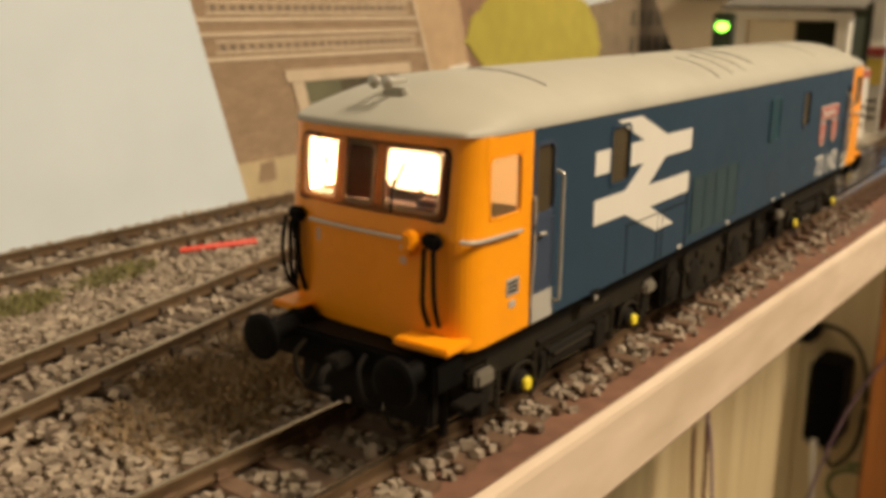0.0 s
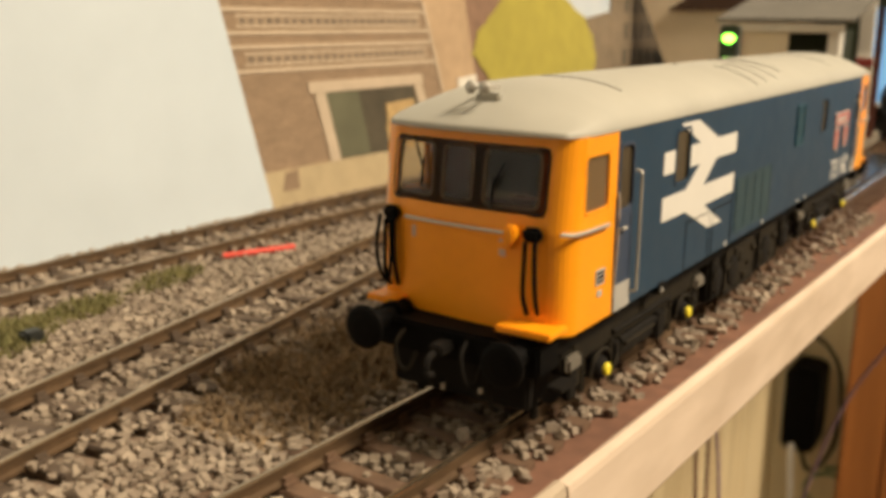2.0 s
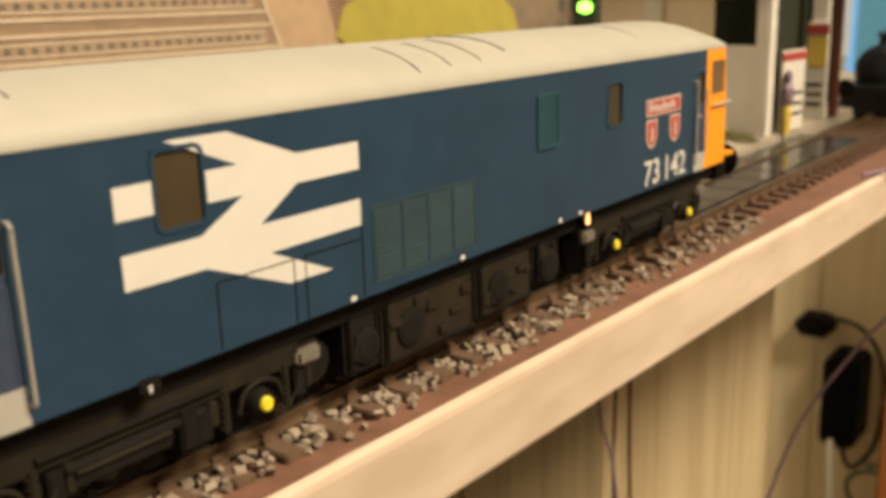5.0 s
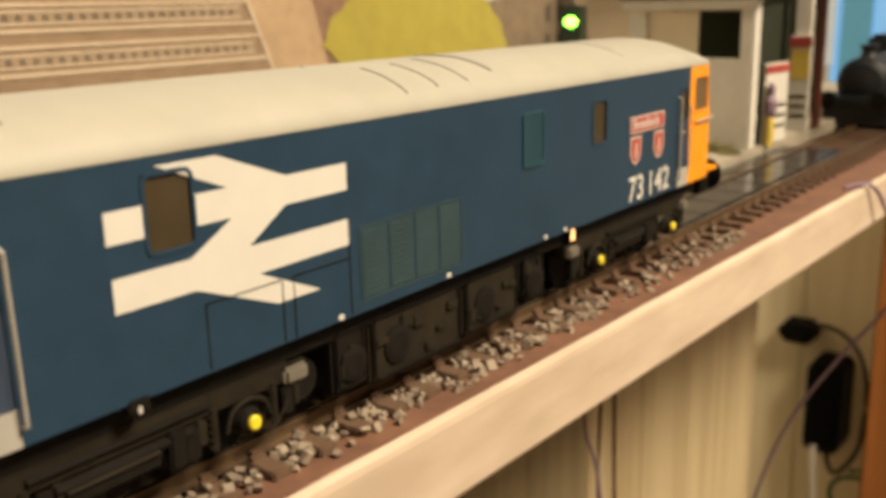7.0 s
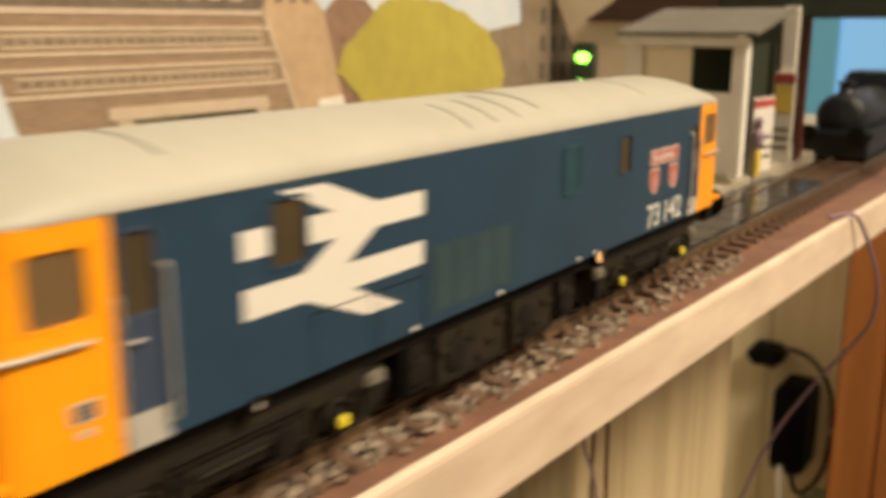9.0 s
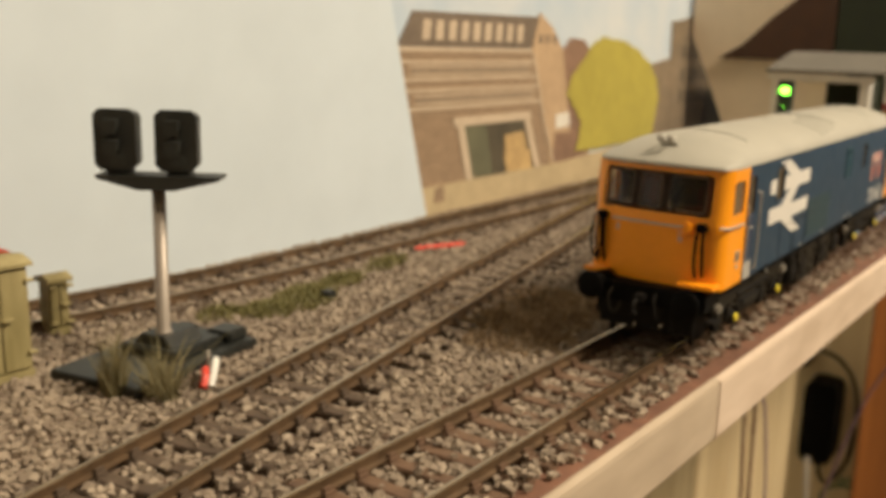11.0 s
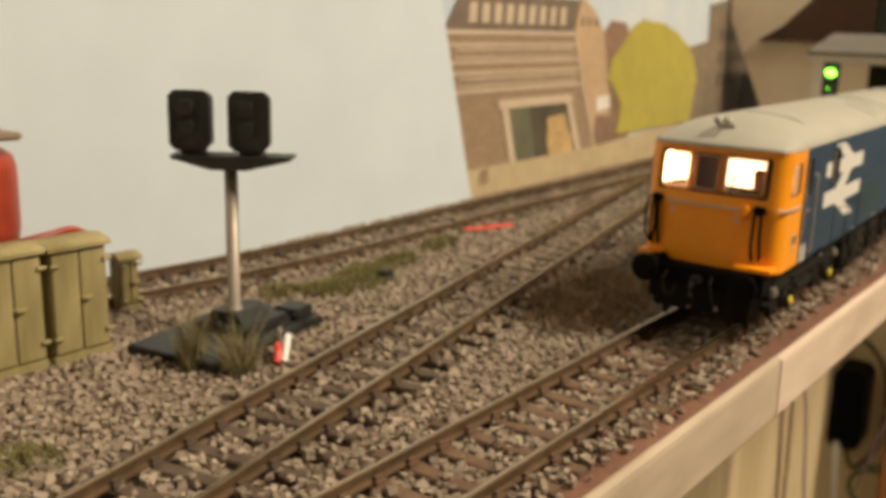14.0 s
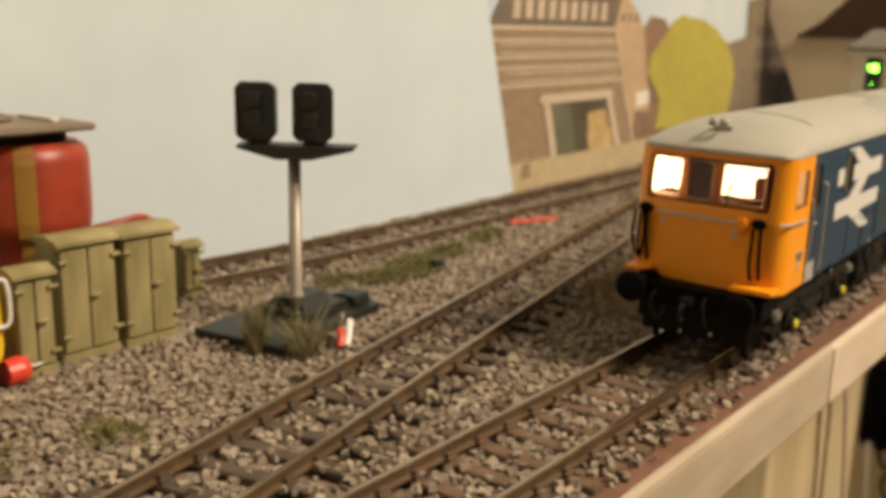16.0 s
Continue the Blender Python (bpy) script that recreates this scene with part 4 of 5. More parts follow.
def bogie(yc):
    t = part("bogie", box(-11.5, 12.2, yc - 24, yc + 24, 7.6, 11.5, 0.4), FRAME, LOCO, "black bogie")
    for sgn in (1, -1):
        xs = 13.4 * sgn
        b = box(xs - 1.0, xs + 1.2, yc - 25.5, yc + 25.5, 9.0, 12.8, 0.3)
        box(xs - 1.3, xs + 0.6, yc - 9.5, yc + 9.5, 5.8, 9.2, 0.4, b)
        box(xs - 1.0, xs + 1.4, yc - 29, yc - 24, 8.6, 11.6, 0.4, b)
        box(xs - 1.0, xs + 1.4, yc + 24, yc + 29, 8.6, 11.6, 0.4, b)
        part("side_frame", b, UNDER, t)
        part("end_lug", box(xs, xs + 2.2 * sgn, yc - 28.6, yc - 24.2, 8.8, 11.2, 0.5) if sgn > 0 else box(xs + 2.2 * sgn, xs, yc - 28.6, yc - 24.2, 8.8, 11.2, 0.5), LUG if sgn > 0 else UNDER, t)
        part("end_lug", box(xs, xs + 2.2, yc + 24.2, yc + 28.6, 8.8, 11.2, 0.5) if sgn > 0 else box(xs - 2.2, xs, yc + 24.2, yc + 28.6, 8.8, 11.2, 0.5), LUG if sgn > 0 else UNDER, t)
        for ya in (yc - 17.5, yc + 17.5):
            x0 = xs + 0.6 * sgn
            a = part("axlebox", lathe([(2.0, 0), (2.0, 1.0 * sgn), (1.7, 1.9 * sgn), (1.2, 2.3 * sgn)], (x0, ya, 6.6), "X", 18), FRAME, t)
            part("axle_cap", lathe([(1.0, 0), (1.0, 0.4 * sgn), (0.8, 0.6 * sgn)], (x0 + 2.3 * sgn, ya, 6.6), "X", 16), AXLE, a, "bright yellow axle cap")
            for dy in (-5.0, 5.0):
                s = bmesh.new()
                for k in range(5):
                    lathe([(0.85, 0), (0.85, 0.5)], (x0 + 0.2 * sgn, ya + dy, 4.6 + k * 1.0), "Z", 12, s)
                rod((x0 + 0.6 * sgn, ya + dy, 4.2), (x0 + 0.6 * sgn, ya + dy, 9.8), 0.5, 10, None, s)
                part("coil_spring", s, UNDER, t)
            part("wheel", lathe([(0.8, -1.0), (6.0, -1.0), (6.6, -0.6), (6.6, 0.9), (7.2, 1.3), (7.2, 1.7), (1.0, 1.7)], (8.8 * sgn - (2.2 if sgn > 0 else 0), ya, 6.62), "X", 30), BLACK, t)
            arch = tube([(x0 + 1.4 * sgn, ya - 3.6, 6.2), (x0 + 1.5 * sgn, ya - 2.6, 8.6), (x0 + 1.5 * sgn, ya, 9.5), (x0 + 1.5 * sgn, ya + 2.6, 8.6), (x0 + 1.4 * sgn, ya + 3.6, 6.2)], 0.36)
            part("axlebox_arch", arch, UNDER, t)
            part("tie_rod", tube([(x0 + 1.2 * sgn, ya + 3.4, 3.4), (x0 + 1.2 * sgn, ya + 5.4, 4.8), (x0 + 1.0 * sgn, ya + 7.2, 6.8)], 0.2), UNDER, t)
            for dy, z0, z1, w in ((-8.4, 4.2, 8.8, 1.2), (-6.9, 5.6, 9.0, 0.8), (7.4, 4.6, 8.6, 1.0), (9.0, 5.4, 9.0, 0.7)):
                lo, hi = sorted((xs + 0.2 * sgn, xs + 1.6 * sgn))
                part("brake_hanger", box(lo, hi, ya + dy - w, ya + dy + w, z0, z1, 0.25), UNDER if w < 1 else FRAME, t)
        lo, hi = sorted((xs + 0.4 * sgn, xs + 1.7 * sgn))
        pod = part("equaliser_pod", box(lo, hi, yc - 8.5, yc + 4.5, 5.6, 8.6, 0.4), FRAME, t)
        part("pod_rod", rod((xs + 1.9 * sgn, yc - 8, 7.7), (xs + 1.9 * sgn, yc + 4, 7.7), 0.3, 8), UNDER, pod)
        b = rod((xs + 1.2 * sgn, yc - 9, 8.2), (xs + 1.2 * sgn, yc + 9, 8.2), 0.7, 8)
        rod((xs + 1.4 * sgn, yc - 12, 10.6), (xs + 1.4 * sgn, yc + 12, 10.6), 0.45, 8, None, b)
        box(xs + 0.2, xs + 1.4 * sgn + 0.6, yc + 5.5, yc + 8.0, 4.4, 9.4, 0.3, b) if sgn > 0 else None
        part("brake_gear", b, FRAME, t)
    return t


def underframe():
    rng = random.Random(21)
    y = 71.0
    for w, z0, mat in ((8.0, 3.6, FRAME), (23.5, 2.4, UNDER), (17.5, 3.0, UNDER), (9.0, 5.4, FRAME)):
        ob = part("equipment_box", box(-14, XR - 2.6, y, y + w - 0.6, z0, 13.2, 0.5), mat, LOCO, "weathered dark equipment box")
        for k in range(7):
            a = y + 1 + k * (w - 3) / 7
            z = rng.uniform(z0 + 1.5, 9.5)
            part("box_detail", box(XR - 2.7, XR - 2.1, a, a + (w - 4) / 9 + 0.6, z, z + rng.uniform(0.8, 3.0), 0.2), UNDER, ob)
        part("box_lid_rim", ring(y + 1, y + w - 1.8, z0 + 1.0, 12.6, 0.8, 0.3, lambda p, q, n: (XR - 2.6 + n, p, q), -0.05, 0.3), FRAME, ob)
        part("round_cover", lathe([(min(w, 9) * 0.34, 0), (min(w, 9) * 0.34, 0.5), (min(w, 9) * 0.22, 0.8)], (XR - 2.7, y + min(w, 12) * 0.5, 7.6), "X", 16), FRAME, ob)
        y += w
    part("chassis_lamp", box(XR - 2.59, XR - 2.2, 136.6, 139.2, 12.4, 14.6, 0.15), SPARK, LOCO, "small warm chassis lamp")
    # added plate, only there to block the chassis lamp seen from the front
    part("lamp_blocker", box(XR - 2.59, XR - 0.9, 134.9, 135.5, 12.2, 15.6, 0.15), FRAME, LOCO)
    part("air_tank", rod((XR - 8, 66.5, 7.5), (XR - 4.5, 66.5, 7.5), 3.0, 18), FRAME, LOCO)
    b = box(XL + 1.5, XR - 1.5, -1.2, 5.0, 11.2, 15.6, 0.4)
    part("buffer_beam", b, BLACK, LOCO, "black buffer beam")
    for x in (-9.6, 13.0):
        b = lathe([(2.2, 3.2), (2.2, 0.5), (1.4, 0.4), (1.4, -4.6), (2.6, -5.2), (3.2, -5.6), (3.2, -6.2), (2.6, -6.5), (1.3, -6.7)], (x, 0, 15.2 if x < 0 else 14.2), "Y", 26)
        part("buffer", b, BLACK, LOCO, "black sprung buffer")
    b = box(0.2, 2.6, -4.6, 1, 12.6, 14.2, 0.3)
    tube([(1.4, -4.2, 13.2), (1.4, -6.0, 12.6), (1.4, -6.4, 10.6), (1.4, -5.0, 10.2)], 0.5, bm=b)
    part("coupling_hook", b, FRAME, LOCO)
    for pts in ([(-6.0, -1.2, 14.2), (-6.2, -3.2, 12.6), (-5.6, -3.2, 9.6), (-4.4, -2.6, 9.0), (-3.8, -1.4, 11.4)], [(4.6, -1.2, 14.4), (4.8, -3.0, 12.8), (5.6, -3.0, 9.2), (6.6, -2.2, 8.8), (7.0, -1.2, 11.4)], [(9.6, -1.0, 13.8), (9.4, -2.8, 11.6), (9.2, -2.6, 7.4), (9.6, -1.2, 5.4)]):
        part("brake_hose", tube(pts, 0.34), UNDER if pts[0][0] < -5 else FRAME, LOCO, "thin looped brake hose")
    part("front_valance", box(-10.5, 12.5, 2.2, 4.2, 4.6, 11.3, 0.4), FRAME, LOCO, "dark gear case behind the coupling")
    for x in (-9.4, 10.4):
        part("guard_iron", box(x - 0.6, x + 0.6, 7.2, 8.4, 1.2, 12.0, 0.2), FRAME, LOCO)
    part("step_tread", box(XR - 3.2, XR - 0.6, 4.0, 9.0, 7.6, 8.4, 0.2), FRAME, LOCO)
    for x, z in ((-1.5, 5.5), (5.0, 6.2)):
        part("coupling_pin", rod((x, 2.0, z - 0.4), (x, 2.0, z + 0.4), 0.35, 8), SILVER, LOCO)
    part("body_bracket", box(XR - 1.5, XR + 0.3, 36.2, 39.0, 14.4, 16.2, 0.2), FRAME, LOCO)
    # small white block painted in as the highlight on the bracket
    part("bracket_highlight", box(XR - 0.1, XR + 0.5, 37.3, 37.8, 14.4, 15.4, 0.15), WHITE, LOCO)
    b = box(XL + 1.5, XR - 1.5, Y1 - 5, Y1 + 1.2, 11.2, 15.6, 0.4)
    part("buffer_beam", b, BLACK, LOCO)
    for x in (-9.6, 13.0):
        part("buffer", lathe([(2.2, -3.2), (2.2, 0), (1.4, 0.1), (1.4, 4.6), (4.0, 5.6), (4.0, 6.2), (1.5, 6.8)], (x, Y1, 14.4), "Y", 20), BLACK, LOCO)


cab(True)
cab(False)
LAMP_BACK, LAMP_FAR = cab_inside()
body()
roof()
bogie(37.0)
bogie(165.0)
underframe()


# ---- lineside signals ----
def junction_signal():
    t = thing("colour_light_signal", -84.6, -68, -3.6, "unlit black twin-headed model signal on a steel pole", "signal", turn=35)
    b = box(-12, 12, -22, 18, 0, 2.4, 0.3)
    bmesh.ops.rotate(b, verts=b.verts, matrix=Matrix.Rotation(radians(-26), 3, "Z"))
    part("base_plate", b, BASEBLACK, t, "matt black base plate")
    b = box(-8, 8, -6, 10, 2.4, 4.6, 0.4)
    prism([(-5.4, 4.6), (5.4, 4.6), (3.2, 7.0), (-3.2, 7.0)], lambda a, c, n: (a, n, c), -4, 6, b)
    box(2.5, 9.5, 10.5, 17.5, 2.4, 5.0, 0.5, b)
    box(-9, -4, 11, 16, 2.4, 3.8, 0.3, b)
    bmesh.ops.rotate(b, verts=b.verts, matrix=Matrix.Rotation(radians(-26), 3, "Z"))
    part("base_block", b, BASEBLACK, t)
    part("pole", lathe([(2.1, 6.6), (1.8, 7.4), (1.45, 8.0), (1.45, 40.0)], (0, -1, 0), "Z", 20), POLE, t, "brushed grey steel pole", smooth=True)
    b = bmesh.new()
    prism([(-12.4, 42.5), (14.0, 42.5), (13.8, 41.7), (4.2, 39.4), (-3.6, 39.4), (-12.2, 41.7)], lambda a, c, n: (a, n - 1, c), -3.6, 3.6, b)
    part("bracket", b, BASEBLACK, t, "black tapered bracket plate")
    def octagon(a0, a1, b0, b1, c):
        return [(a0 + c, b0), (a1 - c, b0), (a1, b0 + c), (a1, b1 - c), (a1 - c, b1), (a0 + c, b1), (a0, b1 - c), (a0, b0 + c)]

    for x in (-8.3, 4.6):
        head = part("signal_head", prism(octagon(x - 3.7, x + 3.7, 43.6, 55.6, 1.0), lambda a, c, n: (a, n, c), -2.4, 3.2), BASEBLACK, t, "black square signal head")
        part("backplate", prism(octagon(x - 4.5, x + 4.5, 43.4, 56.4, 1.3), lambda a, c, n: (a, n, c), -3.2, -2.41), BASEBLACK, head)
        for z in (52.6, 48.2):
            hood = prism([(-2.6, 1.7), (-2.6, -1.5), (0.2, 1.2), (0.2, 1.7)], lambda a, c, n: (x - 0.4 + n, a - 3.2, z + c), -1.5, 1.5)
            part("lens_hood", hood, BASEBLACK, head)
            part("lens", lathe([(1.2, -3.21), (1.1, -3.6), (0.5, -3.9)], (x - 0.4, 0, z - 0.9), "Y", 16), LENS, head)
        part("head_foot", box(x - 2.4, x + 2.4, -2.0, 2.5, 42.4, 43.7, 0.2), BASEBLACK, head)
        part("lens_cover", prism(octagon(x - 1.9, x + 1.9, 44.4, 46.6, 0.5), lambda a, c, n: (a, n, c), -3.5, -3.21), BASEBLACK, head)
    return t


def green_signal():
    t = thing("colour_light_signal", -32, 221, -3.6, "small signal showing a bright green aspect", "signal")
    part("pole", rod((0, 0, 0), (0, 0, 40), 1.2, 12), POLE, t)
    h = part("signal_head", prism(rounded(-3.1, 3.1, 41, 60, 1.2), lambda a, c, n: (a, n, c), -1.6, 2.0), SIGNALGREEN, t)
    oval = lathe([(2.2, -1.7), (1.9, -2.2), (0.7, -2.5)], (0, 0, 55.6), "Y", 18)
    for v in oval.verts:
        v.co.z = 55.6 + (v.co.z - 55.6) * 0.68
    part("green_lamp", oval, GREENGLOW, h, "glowing green lens")
    # added glowing bar that puts in the faint green spot below the lamp
    part("lower_green_glow", box(-0.5, 0.5, -2.5, -2.2, 48.9, 49.1), GREENGLOW, h)


junction_signal()
green_signal()


# ---- lineside cabinets, tank and yellow machine ----
def relay_box(x, y, w, h, d, label, turn=0):
    t = thing("relay_cabinet", x, y, -3.6, label, "cabinet", "lineside cabinets", turn)
    b = box(-d, -0.5, 0.3, w - 0.3, 1.8, h - 1.6, 0.25)
    part("body", b, OLIVE, t)
    part("plinth", box(-d - 0.2, 0.2, 0, w, 0, 1.9, 0.2), OLIVE, t)
    b = bmesh.new()
    prism([(-d - 0.7, h - 1.6), (0.9, h - 1.6), (0.9, h - 0.8), (-d * 0.35, h + 0.4), (-d - 0.7, h - 0.6)], lambda a, c, n: (a, n, c), -0.4, w + 0.4, b)
    part("lid", b, OLIVE, t)
    for k in range(2):
        y0 = 0.6 + k * (w - 0.8) / 2
        dr = part("door", box(-0.5, 0.05, y0, y0 + (w - 1.4) / 2, 2.3, h - 2.2, 0.2), OLIVE, t)
        for z in (h * 0.22, h * 0.82):
            yy = y0 + (0.2 if k == 0 else (w - 1.4) / 2 - 0.2)
            part("hinge", rod((0.4, yy - 0.7, z), (0.4, yy + 1.1, z), 0.45, 8), OLIVE, dr)
    part("latch", tube([(0.2, w / 2 + 0.2, h * 0.52), (0.8, w / 2 + 0.7, h * 0.52), (0.8, w / 2 + 2.2, h * 0.53)], 0.45), OLIVE, t)
    return t


relay_box(-99, -119.5, 13.2, 26.2, 9, "olive green twin-door relay cabinet with weathered paint", -2)
relay_box(-98, -105.4, 13.4, 26.0, 9, "olive green twin-door relay cabinet beside its twin", -3)
relay_box(-118, -75, 5.6, 15.0, 5, "small olive green equipment cabinet", -4)
relay_box(-97, -130.0, 8.2, 22.0, 7, "small olive green equipment cabinet with a dark open base", -2)


def tank():
    t = thing("storage_tank", -124, -110.5, -3.6, "red rounded storage tank with a faded yellow stripe", "tank")
    prof = [(9.0, 0), (10.5, 16), (11.0, 22), (12.6, 24), (13.0, 27), (13.0, 39.4), (12.4, 41.8), (10.6, 43.2)]
    part("shell", lathe(prof, (0, 0, 0), "Z", 36), TANKRED, t, smooth=True)
    b = bmesh.new()
    for (r0, h0), (r1, h1) in zip(prof, prof[1:]):
        for k in range(8):
            a0, a1 = -40 + k * 2.3, -40 + (k + 1) * 2.3
            b.faces.new([b.verts.new(((r + 0.15) * math.cos(radians(a)), (r + 0.15) * math.sin(radians(a)), h)) for r, h, a in ((r0, h0, a0), (r0, h0, a1), (r1, h1, a1), (r1, h1, a0))])
    part("stripe", b, STRIPE, t, "faded yellow stripe")
    part("neck", lathe([(8.5, 43.2), (8.5, 45.8)], (0, 0, 0), "Z", 24), UNDER, t)
    lid = part("lid", box(-13, 13, -18, 9.5, 45.8, 47.4, 0.5), LID, t, "brown-grey flat lid plate")
    part("lid_clutter", box(-4, 2, -8, -3, 47.4, 49.0, 0.5), LID, lid)
    part("lid_clutter", box(-6, 8, 2, 4, 47.4, 48.4, 0.3), OFFWHITE, lid)
    b = tube([(12, 6, 24), (14, 12, 25), (14, 18, 25.5), (13, 22, 24)], 0.8)
    part("pipe", b, TANKRED, t)


def machine():
    t = thing("yellow_machine", -94.6, -133.8, -3.6, "bright yellow model machine with a red end cap", "machine")
    part("body", prism(rounded(-26, 0, 4, 27, 5), lambda a, c, n: (n, a, c), -16, 0), TOYYELLOW, t)
    part("grab_rail", tube([(0.6, -1.6, 22), (1.4, 0.6, 21.5), (1.4, 0.8, 14), (0.6, -1.4, 13)], 0.45), WHITEWIRE, t)
    part("end_cap", lathe([(2.6, 0), (2.8, 3.0), (2.2, 4.4), (0.9, 4.8)], (-1.6, 0.4, 3.0), "Y", 18), REDWIRE, t, "red end cap")
    part("pin", rod((-1.6, 5, 3.0), (-1.6, 8, 3.0), 0.4, 8), SILVER, t)
    part("skid", box(-15, -1, -25, -2, 0, 4.2, 0.5), FRAME, t)


tank()
machine()


# ---- station at the far end ----
def station():
    p = mesh_object("platform", box(-118, -17.8, 268, 640, -4.2, 1.5, 0.6), PLATFORM)
    tagged(p, "grey gritty station platform", "platform", kind="structure")
    t = thing("platform_shelter", -19.8, 333, 1.5, "white-framed platform shelter with grey felt roof", "shelter")
    t.scale = (1.06, 1.06, 1.06)
    part("front_wall", shell([(-44, 0), (0, 0)], [0, 50], [(4, 40, 32, 48.5)], 1.5), OFFWHITE, t)
    part("cream_panel", box(-40, -20.5, 0.2, 1.2, 32.2, 48.3), PANELCREAM, t)
    part("corner_post", box(-4.5, 0, -1.6, 6.5, 0, 52, 0.4), OFFWHITE, t)
    part("corner_post", box(-47, -43.5, -1.6, 3.0, 0, 52, 0.4), OFFWHITE, t)
    part("back_wall", box(-47, 0, 35, 37, 0, 50, 0.3), DARKGREEN, t)
    part("side_wall", box(-3.2, -1.8, 6.7, 34.8, 0, 50, 0.3), DARKGREEN, t)
    slope = box(-50, 5, -4, 42, 52.2, 53.8, 0.3)
    for v in slope.verts:
        v.co.z += (v.co.y + 6) * 0.2
    part("roof", slope, SHELTERROOF, t, "grey felted sloping roof")
    part("fascia", box(-49, 2, -3.2, -1.8, 49.0, 52.0, 0.3), OFFWHITE, t)
    # notice boards
    for x, y, w, h, mats, turn in ((-18.6, 356, 20, 31, (OFFWHITE, WHITE), 84), (-21, 394, 9, 40, (OFFWHITE, POSTERY), 0)):
        s = thing("notice_board", x, y, 1.5, "white station notice board with a coloured poster", "notice board", "notice boards", turn)
        part("board", box(-w / 2, w / 2, -0.8, 0.8, 0.0, h, 0.3), mats[0], s)
        part("poster", box(-w / 2 + 0.8, w / 2 - 0.8, -1.0, -0.82, h * 0.55, h * 0.85), mats[1], s)
        part("header", box(-w / 2, w / 2, -1.1, -0.82, h * 0.88, h * 0.98), MAROON, s)
        if turn == 0:
            part("post", box(-3.4, 3.2, 0.9, 4, 0, 68, 0.4), OFFWHITE, s)
        for k in range(3):
            part("lettering_bar", box(-w / 2 + 1, w / 2 - 1.5, -1.0, -0.82, 6 + k * 4, 7.2 + k * 4), UNDER, s)
    t = thing("column", -17, 407, 1.5, "dark maroon canopy column on the platform", "column")
    part("shaft", box(-1.6, 1.6, -1.6, 1.6, 0, 75, 0.4), SEAT, t)
    t = thing("figurine", -16.9, 347, 1.5, "tiny painted platform figurine in yellow trousers", "figurine")
    b = lathe([(1.6, 0), (1.9, 6), (1.5, 11)], (0, 0, 0), "Z", 10)
    lathe([(1.4, 11), (2.3, 13), (2.4, 17), (1.0, 19.5), (1.5, 21), (1.4, 23), (0.5, 24)], (0, 0, 0), "Z", 10, b)
    for f in b.faces:
        f.material_index = 0 if f.calc_center_median().z < 11 else 1
    tagged(mesh_object("figure_shape", b, [POSTERY, PURPLE], t), "painted plastic figure")
    t = thing("station_building", -122, 404, -3.6, "cream station building with a dark brown roof", "building")
    part("wall", box(20, 60, 0, 60, 0, 66.5, 0.4), CREAM, t)
    part("gable", prism([(15, 0), (75, 0), (75, 140), (-22.2, 140), (-20.5, 80), (-9, 55)], lambda a, c, n: (a, n, c), -2.6, -0.2), CREAM, t)
    part("roof", prism([(-1, 66.7), (66.5, 66.7), (66.5, 120), (60, 116), (30, 92), (14, 76)], lambda a, c, n: (a, n, c), -6, 66), BROWNROOF, t, "dark brown pitched roof")
    t = thing("dark_board", -55, 398.5, -3.6, "tall dark green board behind the station", "board")
    part("board", box(0, 140, 0, 8, 68, 200, 1), DARKGREEN, t)
    t = thing("dark_board", -62, 462, 1.5, "dark board behind the platform notices", "board")
    part("board", box(0, 30, 0, 4, 0, 64, 0.5), DARKGREEN, t)
    t = thing("tank_engine", -9, 442, -1.2, "black model engine standing on the far track", "locomotive")
    part("boiler", lathe([(11, 0), (11.8, 2), (11.8, 70), (10, 74)], (0, 6, 19), "Y", 28), DARKMASS, t, smooth=True)
    part("smokebox_door", lathe([(9.5, 5.9), (8.8, 4.2), (2, 3.0)], (0, 0, 19), "Y", 24), DARKMASS, t)
    part("running_plate", box(-17, 17, -2, 110, 10, 13, 0.5), DARKMASS, t)
    part("cab_block", box(-16, 16, 76, 108, 13, 38, 2), DARKMASS, t)
    part("chimney", lathe([(4.8, 29), (3.4, 32), (3.4, 34), (4.8, 36)], (0, 14, 0), "Z", 18), DARKMASS, t)
    part("side_frame", box(-15, 15, 0, 108, 0, 10, 0.5), DARKMASS, t)
    for x in (-11, 11):
        part("buffer", lathe([(1.5, -2), (1.5, -6), (4.2, -7), (4.2, -8)], (x, 0, 12), "Y", 18), FRAME, t)


station()


def crossing():
    t = thing("boarded_pit", 0, 0, 0, "dark grey boarded strip beside the far track", "boards")
    for k in range(9):
        part("board", box(-17.5, 5.0, 214 + k * 17, 230.4 + k * 17, -4.2, -0.9, 0.3), PITBOARD, t)


crossing()


